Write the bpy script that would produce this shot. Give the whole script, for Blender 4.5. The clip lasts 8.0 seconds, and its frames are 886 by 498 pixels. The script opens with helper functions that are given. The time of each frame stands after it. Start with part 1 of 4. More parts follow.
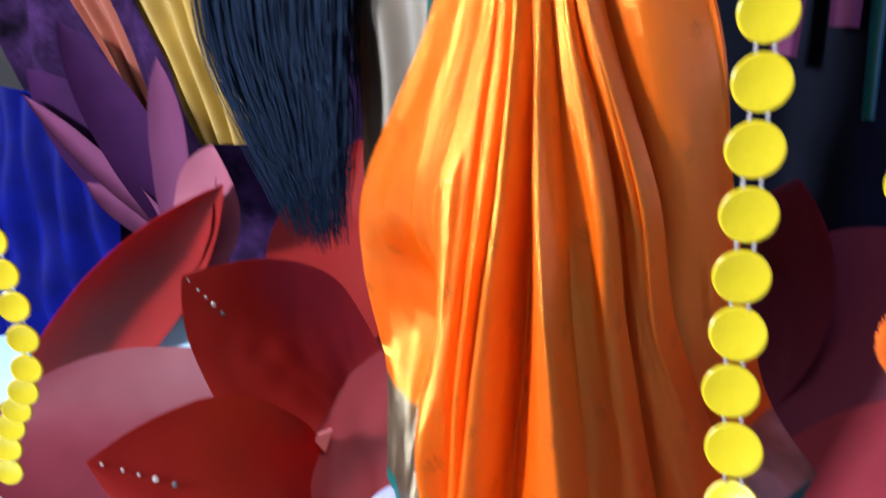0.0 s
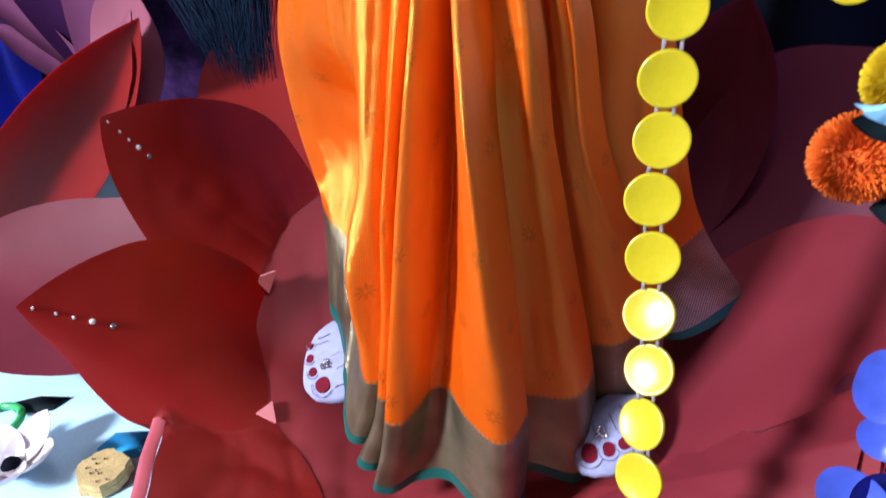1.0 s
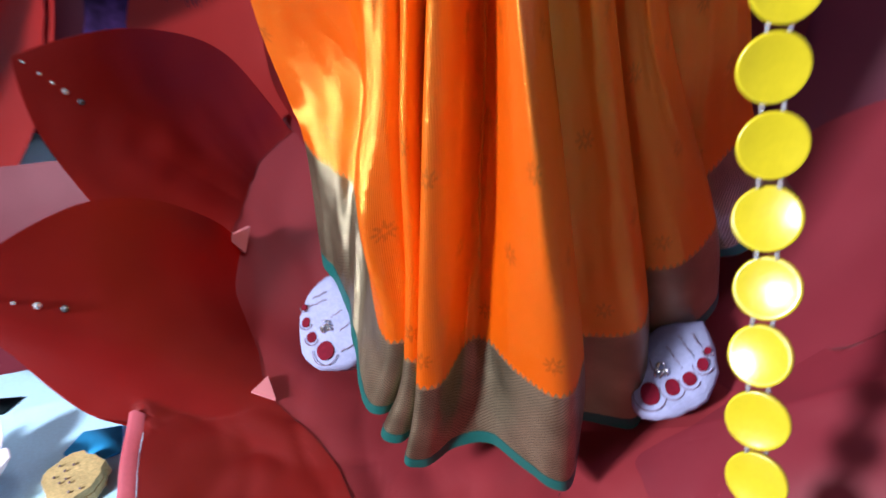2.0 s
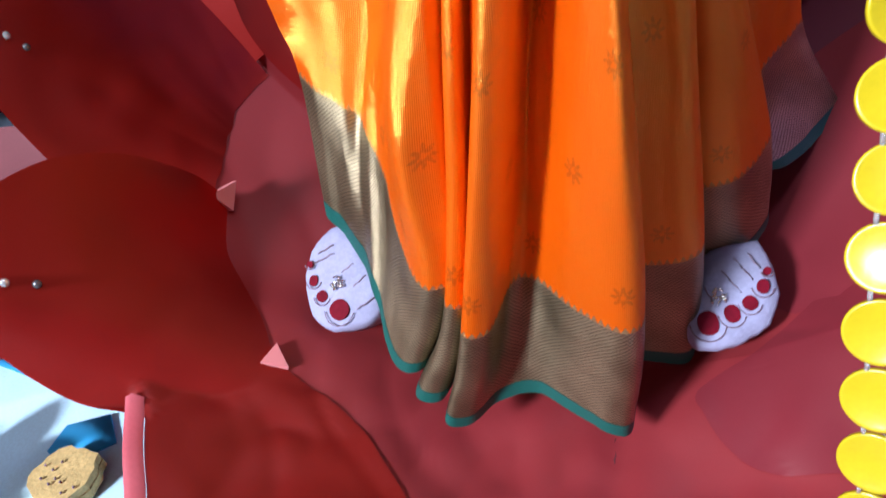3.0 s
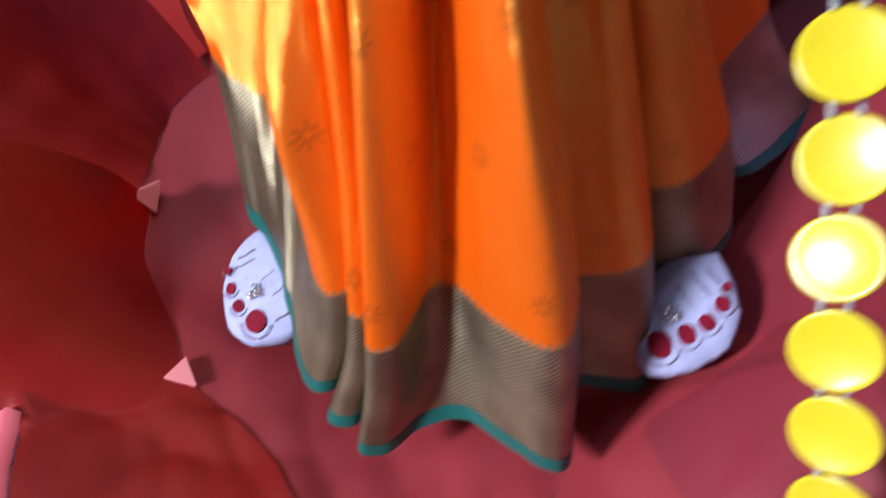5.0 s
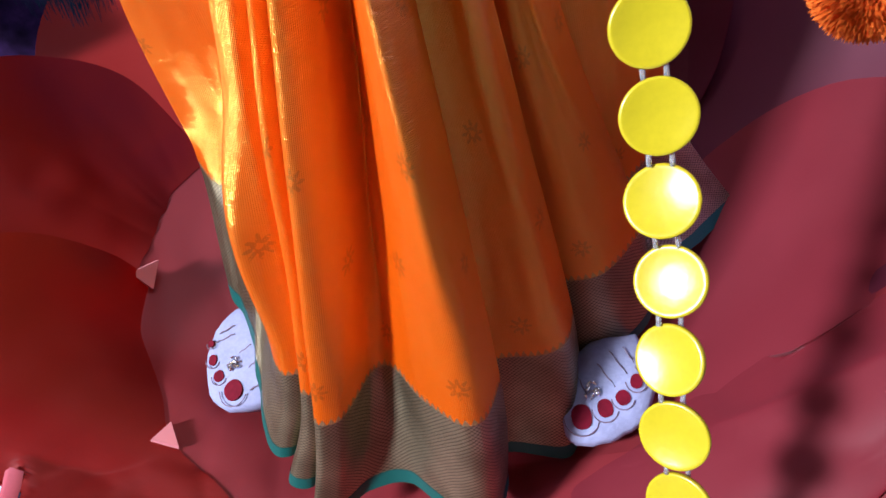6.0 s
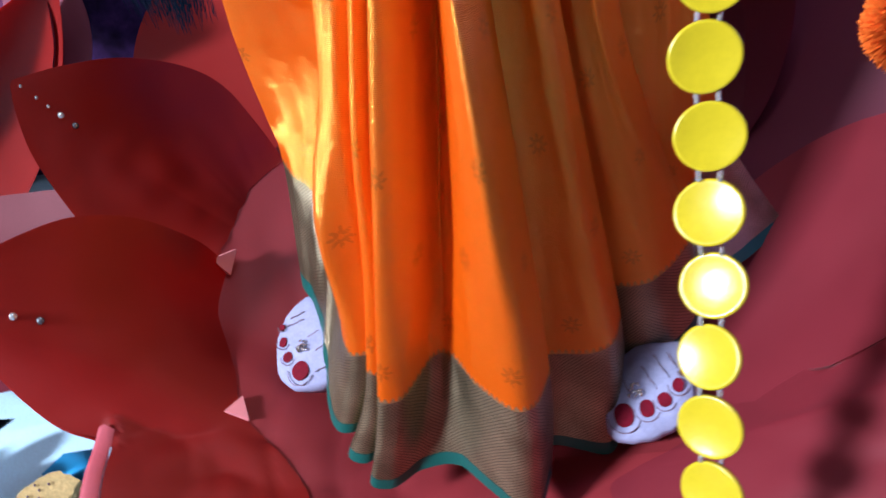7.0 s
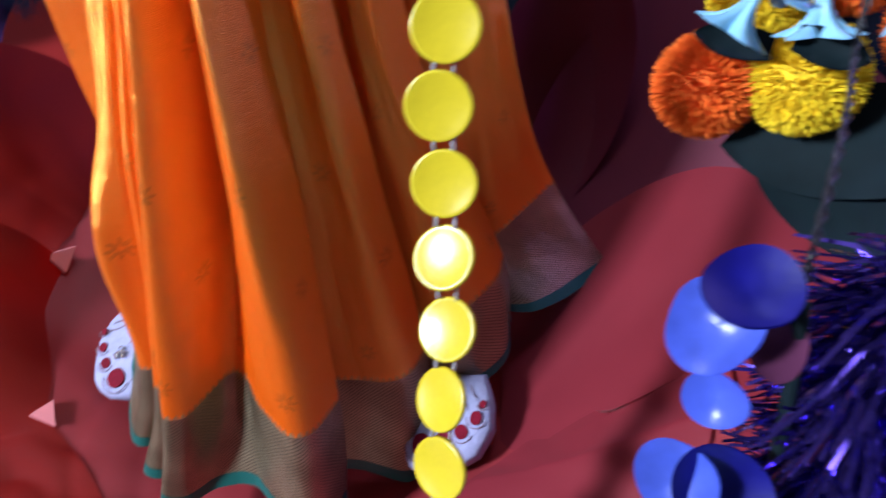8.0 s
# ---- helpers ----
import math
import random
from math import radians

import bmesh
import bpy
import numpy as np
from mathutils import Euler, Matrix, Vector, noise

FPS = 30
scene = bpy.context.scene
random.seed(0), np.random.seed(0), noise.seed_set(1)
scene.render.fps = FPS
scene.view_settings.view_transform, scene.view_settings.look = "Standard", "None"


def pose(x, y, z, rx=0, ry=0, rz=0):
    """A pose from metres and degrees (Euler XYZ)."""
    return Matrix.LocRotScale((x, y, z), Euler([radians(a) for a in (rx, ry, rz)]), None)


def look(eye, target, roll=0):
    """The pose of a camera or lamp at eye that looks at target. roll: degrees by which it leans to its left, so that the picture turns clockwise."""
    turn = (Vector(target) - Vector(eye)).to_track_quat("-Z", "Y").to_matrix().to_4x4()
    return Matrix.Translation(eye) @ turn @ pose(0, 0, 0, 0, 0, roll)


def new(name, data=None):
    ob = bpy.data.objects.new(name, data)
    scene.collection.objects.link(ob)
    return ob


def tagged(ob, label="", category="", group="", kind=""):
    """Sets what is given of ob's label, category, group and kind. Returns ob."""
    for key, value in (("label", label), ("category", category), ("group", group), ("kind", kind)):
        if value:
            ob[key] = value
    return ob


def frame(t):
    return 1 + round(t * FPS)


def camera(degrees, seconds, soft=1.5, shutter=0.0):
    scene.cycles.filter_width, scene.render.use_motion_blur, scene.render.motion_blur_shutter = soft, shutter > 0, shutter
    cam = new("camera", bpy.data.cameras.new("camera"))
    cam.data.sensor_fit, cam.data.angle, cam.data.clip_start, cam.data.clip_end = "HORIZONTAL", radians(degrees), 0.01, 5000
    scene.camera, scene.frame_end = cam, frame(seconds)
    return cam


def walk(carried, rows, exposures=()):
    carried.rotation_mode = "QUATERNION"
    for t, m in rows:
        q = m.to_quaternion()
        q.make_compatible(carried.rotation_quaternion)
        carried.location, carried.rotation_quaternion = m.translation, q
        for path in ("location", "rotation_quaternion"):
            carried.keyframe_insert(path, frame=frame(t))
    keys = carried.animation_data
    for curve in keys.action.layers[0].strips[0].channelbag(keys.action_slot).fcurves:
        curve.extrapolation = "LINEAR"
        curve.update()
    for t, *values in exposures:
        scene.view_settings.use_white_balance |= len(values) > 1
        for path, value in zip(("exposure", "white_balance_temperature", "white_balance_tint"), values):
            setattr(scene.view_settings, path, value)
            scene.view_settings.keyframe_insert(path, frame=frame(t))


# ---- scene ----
cam = camera(66.9, 8.0, shutter=0.8)
PATH = [
    (0, (0.2700, 0.1650, 0.7310), (-0.1850, 1.0100, 0.4501), -4.02),
    (0.5, (0.2840, 0.1759, 0.7064), (-0.1281, 1.0013, 0.3205), -4.59),
    (1, (0.2960, 0.1890, 0.6885), (-0.0910, 0.9783, 0.2118), -4.80),
    (1.2, (0.2800, 0.1916, 0.6803), (-0.1159, 0.9745, 0.2004), -6.11),
    (2.3, (0.1470, 0.2679, 0.5946), (-0.1169, 1.0477, 0.0269), -8.86),
    (2.5, (0.1210, 0.2705, 0.5832), (-0.1234, 1.0523, 0.0096), -9.45),
    (3, (0.1010, 0.2766, 0.5633), (-0.1410, 1.0415, -0.0337), -10.17),
    (3.5, (0.0890, 0.2786, 0.5564), (-0.1546, 1.0258, -0.0619), -10.98),
    (4, (0.0550, 0.3158, 0.5285), (-0.1245, 1.0864, -0.0830), -11.98),
    (4.5, (0.0450, 0.3341, 0.4910), (-0.1345, 1.0936, -0.1343), -12.87),
    (5, (0.1550, 0.3299, 0.4976), (-0.1006, 1.1195, -0.0603), -9.00),
    (5.2, (0.1860, 0.3165, 0.5178), (-0.0895, 1.1206, -0.0090), -8.94),
    (6.3, (0.2410, 0.2893, 0.5634), (-0.0600, 1.1086, 0.0754), -10.56),
    (6.5, (0.2230, 0.2646, 0.5683), (-0.1135, 1.0751, 0.0889), -10.15),
    (7, (0.2410, 0.2515, 0.5767), (-0.1115, 1.0589, 0.1036), -8.55),
    (7.5, (0.3140, 0.2835, 0.5684), (-0.0099, 1.1012, 0.0925), -0.47),
    (8, (0.3620, 0.3015, 0.5815), (0.0785, 1.1367, 0.1104), -1.81),
]
EXPOSURES = [(0, 0.20, 6450, 10), (0.5, 0.25, 6300, 10), (1, 0.05, 6350, 10), (2.3, -0.05, 6500, 10), (3.5, 0.05, 6800, 10), (4, 0.12, 6950, 10), (4.5, 0.10, 6850, 10), (5, 0.0, 6500, 10), (6.5, -0.05, 6350, 10), (8, -0.10, 6100, 10)]
walk(cam, [(t, look(eye, target, roll)) for t, eye, target, roll in PATH], EXPOSURES)

# ---- world and light ----
world = bpy.data.worlds.new("world")
scene.world = world
world.use_nodes = True
wn = world.node_tree
sky = wn.nodes.new("ShaderNodeTexSky")
sky.sky_type, sky.sun_disc = "NISHITA", False
sky.sun_elevation, sky.sun_rotation = radians(35), radians(200)
wn.links.new(sky.outputs[0], wn.nodes["Background"].inputs[0])
wn.nodes["Background"].inputs[1].default_value = 0.10


def area(name, eye, target, w, h, watts, colour):
    lamp = bpy.data.lights.new(name, "AREA")
    lamp.shape, lamp.size, lamp.size_y, lamp.energy, lamp.color = "RECTANGLE", w, h, watts, colour
    ob = new(name, lamp)
    ob.matrix_world = look(eye, target)
    return ob


area("window_daylight", (-2.0, -2.12, 2.05), (0.1, 0.75, 0.30), 0.45, 0.55, 365, (0.80, 0.87, 1.0))
area("ceiling_light", (0.3, 1.0, 2.56), (0.2, 0.9, 0.0), 0.2, 1.2, 23, (0.80, 0.82, 1.0))
area("string_light", (0.95, 0.95, 0.80), (0.4, 0.9, 0.3), 0.10, 0.25, 2.6, (0.42, 0.30, 1.0))


# ---- materials ----
def material(name, colour, rough=0.6, metal=0.0, spec=0.5, sheen=0.0, grain=0.0, grain_scale=300.0, blotch=0.0, blotch_scale=9.0, bump=0.0, bump_scale=200.0, back=0.0, back_colour=None):
    """A principled surface with fine grain, broad blotches and relief. back: the share of light that shines through."""
    m = bpy.data.materials.new(name)
    m.use_nodes = True
    nt = m.node_tree
    b = nt.nodes["Principled BSDF"]
    b.inputs["Base Color"].default_value = (*colour, 1)
    b.inputs["Roughness"].default_value, b.inputs["Metallic"].default_value = rough, metal
    b.inputs["Specular IOR Level"].default_value = spec
    b.inputs["Sheen Weight"].default_value = sheen
    co = nt.nodes.new("ShaderNodeTexCoord")
    src = None

    def noisy(scale, detail):
        n = nt.nodes.new("ShaderNodeTexNoise")
        n.inputs["Scale"].default_value, n.inputs["Detail"].default_value = scale, detail
        nt.links.new(co.outputs["Object"], n.inputs["Vector"])
        return n.outputs["Fac"]

    if grain or blotch:
        rgb = nt.nodes.new("ShaderNodeRGB")
        rgb.outputs[0].default_value = (*colour, 1)
        src = rgb.outputs[0]
        for amount, scale, detail in ((blotch, blotch_scale, 4), (grain, grain_scale, 2)):
            if amount:
                ramp = nt.nodes.new("ShaderNodeMapRange")
                ramp.inputs["From Min"].default_value, ramp.inputs["From Max"].default_value = 0.3, 0.7
                ramp.inputs["To Min"].default_value, ramp.inputs["To Max"].default_value = 1 - amount, 1 + amount
                nt.links.new(noisy(scale, detail), ramp.inputs["Value"])
                mix = nt.nodes.new("ShaderNodeVectorMath")
                mix.operation = "SCALE"
                nt.links.new(src, mix.inputs[0])
                nt.links.new(ramp.outputs[0], mix.inputs["Scale"])
                src = mix.outputs[0]
        nt.links.new(src, b.inputs["Base Color"])
    if bump:
        bn = nt.nodes.new("ShaderNodeBump")
        bn.inputs["Strength"].default_value, bn.inputs["Distance"].default_value = bump, 0.002
        nt.links.new(noisy(bump_scale, 3), bn.inputs["Height"])
        nt.links.new(bn.outputs[0], b.inputs["Normal"])
    if back:
        tr = nt.nodes.new("ShaderNodeBsdfTranslucent")
        tr.inputs[0].default_value = (*(back_colour or colour), 1)
        if src and not back_colour:
            nt.links.new(src, tr.inputs[0])
        mx = nt.nodes.new("ShaderNodeMixShader")
        mx.inputs[0].default_value = back
        nt.links.new(b.outputs[0], mx.inputs[1])
        nt.links.new(tr.outputs[0], mx.inputs[2])
        nt.links.new(mx.outputs[0], nt.nodes["Material Output"].inputs[0])
    return m


def bsdf(m):
    return m.node_tree.nodes["Principled BSDF"]


RED = material("red_paper", (0.31, 0.011, 0.009), 0.5, spec=0.35, blotch=0.10, blotch_scale=6, grain=0.05, grain_scale=700, bump=0.25, bump_scale=14, back=0.40, back_colour=(0.60, 0.013, 0.005))
MAROON = material("dusky_red_paper", (0.23, 0.020, 0.032), 0.5, spec=0.35, sheen=0.08, blotch=0.14, blotch_scale=5, grain=0.05, grain_scale=900, bump=0.35, bump_scale=12, back=0.30, back_colour=(0.50, 0.032, 0.045))
BOWL = material("rose_red_paper", (0.31, 0.030, 0.038), 0.5, spec=0.35, sheen=0.08, blotch=0.12, blotch_scale=5, grain=0.05, grain_scale=900, bump=0.35, bump_scale=12, back=0.35, back_colour=(0.58, 0.042, 0.048))
# dusky red paper again, darker and bluer: the sari's shade is painted in
SHADED_MAROON = material("shaded_dusky_red_paper", (0.13, 0.016, 0.036), 0.55, spec=0.3, blotch=0.14, blotch_scale=5, grain=0.05, grain_scale=900, bump=0.35, bump_scale=12, back=0.2, back_colour=(0.35, 0.02, 0.05))
DARKPAPER = material("torn_paper_edge", (0.10, 0.008, 0.012), 0.8)
ROSE = material("rose_paper", (0.15, 0.017, 0.030), 0.6, spec=0.3, blotch=0.1, grain=0.04, back=0.1)
NOTCH = material("pale_pink_paper", (0.75, 0.25, 0.27), 0.6, blotch=0.05)
PINK = material("pink_paper", (0.52, 0.09, 0.12), 0.6, blotch=0.06, grain=0.04, back=0.15)


class Nodes:
    """Short arithmetic on shader sockets."""

    def __init__(self, m):
        self.nt = m.node_tree

    def math(self, op, *args):
        n = self.nt.nodes.new("ShaderNodeMath")
        n.operation = op
        for k, v in enumerate(args):
            if isinstance(v, (int, float)):
                n.inputs[k].default_value = v
            else:
                self.nt.links.new(v, n.inputs[k])
        return n.outputs[0]

    def mix(self, fac, c0, c1):
        n = self.nt.nodes.new("ShaderNodeMix")
        n.data_type = "RGBA"
        for k, v in ((0, fac), (6, c0), (7, c1)):
            if isinstance(v, tuple):
                n.inputs[k].default_value = (*v, 1)
            elif isinstance(v, (int, float)):
                n.inputs[k].default_value = v
            else:
                self.nt.links.new(v, n.inputs[k])
        return n.outputs[2]

    def noise(self, vec, scale, detail=2):
        n = self.nt.nodes.new("ShaderNodeTexNoise")
        n.inputs["Scale"].default_value, n.inputs["Detail"].default_value = scale, detail
        self.nt.links.new(vec, n.inputs["Vector"])
        return n.outputs["Fac"]

    def uv(self):
        n = self.nt.nodes.new("ShaderNodeTexCoord")
        x = self.nt.nodes.new("ShaderNodeSeparateXYZ")
        self.nt.links.new(n.outputs["UV"], x.inputs[0])
        return n.outputs["UV"], x.outputs[0], x.outputs[1]

    def bump(self, height, strength, dist):
        n = self.nt.nodes.new("ShaderNodeBump")
        n.inputs["Strength"].default_value, n.inputs["Distance"].default_value = strength, dist
        self.nt.links.new(height, n.inputs["Height"])
        return n.outputs[0]


def zari_look(nd, u, v):
    """Woven zari: a lattice of small diamonds between bands, as a value from 0 to 1."""
    k = math.pi / 0.0040
    a = nd.math("SINE", nd.math("MULTIPLY", nd.math("ADD", u, nd.math("MULTIPLY", v, 1.1)), k))
    b = nd.math("SINE", nd.math("MULTIPLY", nd.math("SUBTRACT", u, nd.math("MULTIPLY", v, 1.1)), k))
    lattice = nd.math("MINIMUM", nd.math("MULTIPLY", nd.math("ABSOLUTE", nd.math("MULTIPLY", a, b)), 2.4), 1.0)
    thread = nd.math("ADD", nd.math("MULTIPLY", nd.math("SINE", nd.math("MULTIPLY", v, math.tau / 0.0021)), 0.5), 0.5)
    return nd.math("ADD", nd.math("MULTIPLY", lattice, 0.93), nd.math("MULTIPLY", thread, 0.07))


def silk():
    m = bpy.data.materials.new("orange_silk")
    m.use_nodes = True
    nd, b = Nodes(m), bsdf(m)
    uv, u, v = nd.uv()
    # woven flower motifs, in rows that stand half a step apart
    step = 0.088
    row = nd.math("FLOOR", nd.math("DIVIDE", nd.math("SUBTRACT", v, 0.012), step))
    uu = nd.math("ADD", u, nd.math("MULTIPLY", nd.math("MODULO", row, 2.0), step / 2))
    px = nd.math("MULTIPLY", nd.math("SUBTRACT", nd.math("FRACT", nd.math("DIVIDE", uu, step)), 0.5), step)
    py = nd.math("MULTIPLY", nd.math("SUBTRACT", nd.math("FRACT", nd.math("DIVIDE", nd.math("SUBTRACT", v, 0.012), step)), 0.25), step)
    r = nd.math("SQRT", nd.math("ADD", nd.math("MULTIPLY", px, px), nd.math("MULTIPLY", py, py)))
    th = nd.math("ARCTAN2", py, px)
    rim = nd.math("MULTIPLY", nd.math("ADD", 0.76, nd.math("MULTIPLY", nd.math("COSINE", nd.math("MULTIPLY", th, 8.0)), 0.28)), 0.0098)
    flower = nd.math("MULTIPLY", nd.math("LESS_THAN", r, rim), nd.math("GREATER_THAN", r, 0.0022))
    flower = nd.math("MULTIPLY", flower, nd.math("GREATER_THAN", nd.noise(uv, 420), 0.42))
    # the saw-toothed edge of the border
    tooth = nd.math("MULTIPLY", nd.math("PINGPONG", u, 0.0032), 1.9)
    edge = nd.math("LESS_THAN", v, tooth)
    wave = nd.noise(uv, 14, 3)
    body = nd.mix(wave, (0.90, 0.112, 0.002), (0.96, 0.165, 0.004))
    col = nd.mix(nd.math("MULTIPLY", flower, 0.62), body, (0.30, 0.055, 0.006))
    col = nd.mix(edge, col, (0.26, 0.18, 0.10))
    m.node_tree.links.new(col, b.inputs["Base Color"])
    b.inputs["Roughness"].default_value = 0.42
    b.inputs["Specular IOR Level"].default_value = 0.2
    b.inputs["Specular Tint"].default_value = (1.0, 0.80, 0.35, 1)
    weave = nd.math("ADD", nd.math("SINE", nd.math("MULTIPLY", u, math.tau / 0.0014)), nd.math("SINE", nd.math("MULTIPLY", v, math.tau / 0.0014)))
    stretch = m.node_tree.nodes.new("ShaderNodeCombineXYZ")
    m.node_tree.links.new(nd.math("MULTIPLY", u, 90.0), stretch.inputs[0])
    m.node_tree.links.new(nd.math("MULTIPLY", v, 1100.0), stretch.inputs[1])
    streak = nd.noise(stretch.outputs[0], 1.0, 2)
    weave = nd.math("ADD", weave, nd.math("MULTIPLY", streak, 3.0))
    crease = nd.math("ADD", nd.math("MULTIPLY", weave, 0.09), nd.math("MULTIPLY", nd.noise(uv, 48, 5), 2.2))
    nrm = nd.bump(crease, 0.5, 0.0016)
    m.node_tree.links.new(nrm, b.inputs["Normal"])
    gl = m.node_tree.nodes.new("ShaderNodeBsdfAnisotropic")
    gl.inputs["Color"].default_value = (1.0, 0.54, 0.11, 1)
    gl.inputs["Roughness"].default_value = 0.25
    gl.inputs["Anisotropy"].default_value = 0.75
    gl.inputs["Rotation"].default_value = 0.25
    warp = m.node_tree.nodes.new("ShaderNodeTangent")
    warp.direction_type = "UV_MAP"
    m.node_tree.links.new(warp.outputs[0], gl.inputs["Tangent"])
    m.node_tree.links.new(nrm, gl.inputs["Normal"])
    mx = m.node_tree.nodes.new("ShaderNodeMixShader")
    mx.inputs[0].default_value = 0.40
    thin = m.node_tree.nodes.new("ShaderNodeBsdfTranslucent")
    thin.inputs[0].default_value = (1.0, 0.13, 0.002, 1)
    glow = m.node_tree.nodes.new("ShaderNodeMixShader")
    glow.inputs[0].default_value = 0.18
    m.node_tree.links.new(b.outputs[0], glow.inputs[1])
    m.node_tree.links.new(thin.outputs[0], glow.inputs[2])
    m.node_tree.links.new(glow.outputs[0], mx.inputs[1])
    m.node_tree.links.new(gl.outputs[0], mx.inputs[2])
    m.node_tree.links.new(mx.outputs[0], m.node_tree.nodes["Material Output"].inputs[0])
    return m


def zari():
    m = bpy.data.materials.new("bronze_zari")
    m.use_nodes = True
    nd, b = Nodes(m), bsdf(m)
    uv, u, v = nd.uv()
    pat = zari_look(nd, u, v)
    soft = nd.noise(uv, 30, 3)
    patch = nd.math("MULTIPLY", pat, nd.math("MINIMUM", nd.math("MULTIPLY", nd.noise(uv, 18, 2), 1.5), 1.0))
    col = nd.mix(patch, (0.042, 0.031, 0.018), (0.56, 0.47, 0.31))
    col = nd.mix(nd.math("MULTIPLY", soft, 0.35), col, (0.15, 0.105, 0.06))
    m.node_tree.links.new(col, b.inputs["Base Color"])
    b.inputs["Metallic"].default_value = 0.85
    b.inputs["Roughness"].default_value = 0.34
    b.inputs["Anisotropic"].default_value = 0.55
    b.inputs["Anisotropic Rotation"].default_value = 0.25
    thread = m.node_tree.nodes.new("ShaderNodeTangent")
    thread.direction_type = "UV_MAP"
    m.node_tree.links.new(thread.outputs[0], b.inputs["Tangent"])
    m.node_tree.links.new(nd.bump(nd.math("ADD", nd.math("ADD", pat, nd.math("MULTIPLY", nd.noise(uv, 700, 2), 1.6)), nd.math("MULTIPLY", soft, 9.0)), 0.4, 0.0006), b.inputs["Normal"])
    return m


ORANGE = silk()
BRONZE = zari()
GREEN = material("green_hem", (0.0, 0.085, 0.075), 0.5, bump=0.2, bump_scale=900)
YELLOW = material("yellow_plastic", (0.56, 0.43, 0.014), 0.27, spec=0.55, blotch=0.05, blotch_scale=40, grain=0.03, bump=0.15, bump_scale=70)
CLEAR = material("clear_plastic", (0.9, 0.92, 0.95), 0.08)
bsdf(CLEAR).inputs["Transmission Weight"].default_value = 0.75
FOOT = material("printed_foot", (0.33, 0.34, 0.52), 0.75, spec=0.2, blotch=0.10, blotch_scale=40, grain=0.05, bump=0.8, bump_scale=90)
NAIL = material("red_nail_print", (0.15, 0.004, 0.016), 0.7, spec=0.1, blotch=0.2, blotch_scale=120)
LINE = material("grey_print_line", (0.20, 0.13, 0.18), 0.6)
SILVER = material("silver_stones", (0.85, 0.86, 0.88), 0.15, metal=1.0)
STONE = material("clear_stick_on_stone", (0.80, 0.85, 0.88), 0.1, metal=0.7)
DARKSTONE = material("grey_stick_on_stone", (0.16, 0.16, 0.18), 0.15, metal=0.6)
WHITE_CLOTH = material("white_cloth", (0.52, 0.78, 0.95), 0.8, blotch=0.05, grain=0.05)
BLUE_PRINT = material("blue_print", (0.02, 0.36, 0.75), 0.8)
BISCUIT = material("biscuit", (0.60, 0.42, 0.18), 0.8, blotch=0.15, blotch_scale=60, grain=0.15, bump=0.5)
HAIR = material("black_hair", (0.002, 0.009, 0.026), 0.6, spec=0.1)
BLUE_CLOTH = material("blue_satin", (0.001, 0.003, 0.10), 0.6, spec=0.06, blotch=0.35)
PURPLE = material("purple_paper", (0.024, 0.004, 0.032), 0.8, spec=0.08, blotch=0.15)
LILAC = material("lilac_paper", (0.10, 0.025, 0.065), 0.8, spec=0.1, blotch=0.06)
YELLOW_CLOTH = material("yellow_cloth", (0.30, 0.18, 0.02), 0.6, blotch=0.15)
BLACK = material("black_cloth", (0.004, 0.005, 0.010), 0.9, spec=0.05, blotch=0.2)
MARI_O = material("orange_wool", (0.85, 0.16, 0.01), 0.8)
MARI_Y = material("yellow_wool", (0.85, 0.62, 0.01), 0.8)
LEAF = material("dark_green_leaf", (0.003, 0.010, 0.013), 0.75, spec=0.2, blotch=0.2, blotch_scale=40)
JASMINE = material("white_plastic_flower", (0.25, 0.52, 0.72), 0.4)
BLUE_PETAL = material("pale_blue_petal", (0.075, 0.12, 0.60), 0.3, blotch=0.15, blotch_scale=60, bump=0.4, bump_scale=60, back=0.3)
NAVY_PETAL = material("navy_petal", (0.004, 0.003, 0.13), 0.5, spec=0.25, blotch=0.2, blotch_scale=60, bump=0.4, bump_scale=60)
TINSEL = material("violet_tinsel", (0.10, 0.06, 0.40), 0.12, metal=0.9)
LILY = material("white_pink_petal", (0.80, 0.72, 0.76), 0.4, blotch=0.08, back=0.2)
GREENRIM = material("green_plastic", (0.05, 0.42, 0.12), 0.3)
RUST = material("rust_cloth", (0.20, 0.035, 0.012), 0.7, blotch=0.15)
MAUVE = material("mauve_paper", (0.28, 0.07, 0.11), 0.6, blotch=0.08)
CORD = material("black_cord", (0.008, 0.008, 0.012), 0.35)
OLD_BRONZE = material("dull_bronze_cloth", (0.17, 0.145, 0.11), 0.6, blotch=0.15, blotch_scale=14, grain=0.1, grain_scale=600)
PATTERN = material("dark_patterned_cloth", (0.022, 0.008, 0.036), 0.9, spec=0.05, blotch=0.9, blotch_scale=9, grain=0.3, grain_scale=60)
WALL = material("painted_wall", (0.16, 0.15, 0.15), 0.8, blotch=0.05, bump=0.1)
FLOOR = material("stone_floor", (0.22, 0.20, 0.18), 0.4, blotch=0.1)


# ---- mesh helpers ----
def smooth(me):
    for p in me.polygons:
        p.use_smooth = True


def part(name, bm, mat, parent=None, label="", flat=False):
    me = bpy.data.meshes.new(name)
    bm.to_mesh(me)
    bm.free()
    if not flat:
        smooth(me)
    me.materials.append(mat)
    ob = new(name, me)
    if parent:
        ob.parent = parent
    return tagged(ob, label)


def thing(name, at, label, category, group=""):
    ob = new(name)
    ob.empty_display_size = 0.02
    ob.location = at
    return tagged(ob, label, category, group)


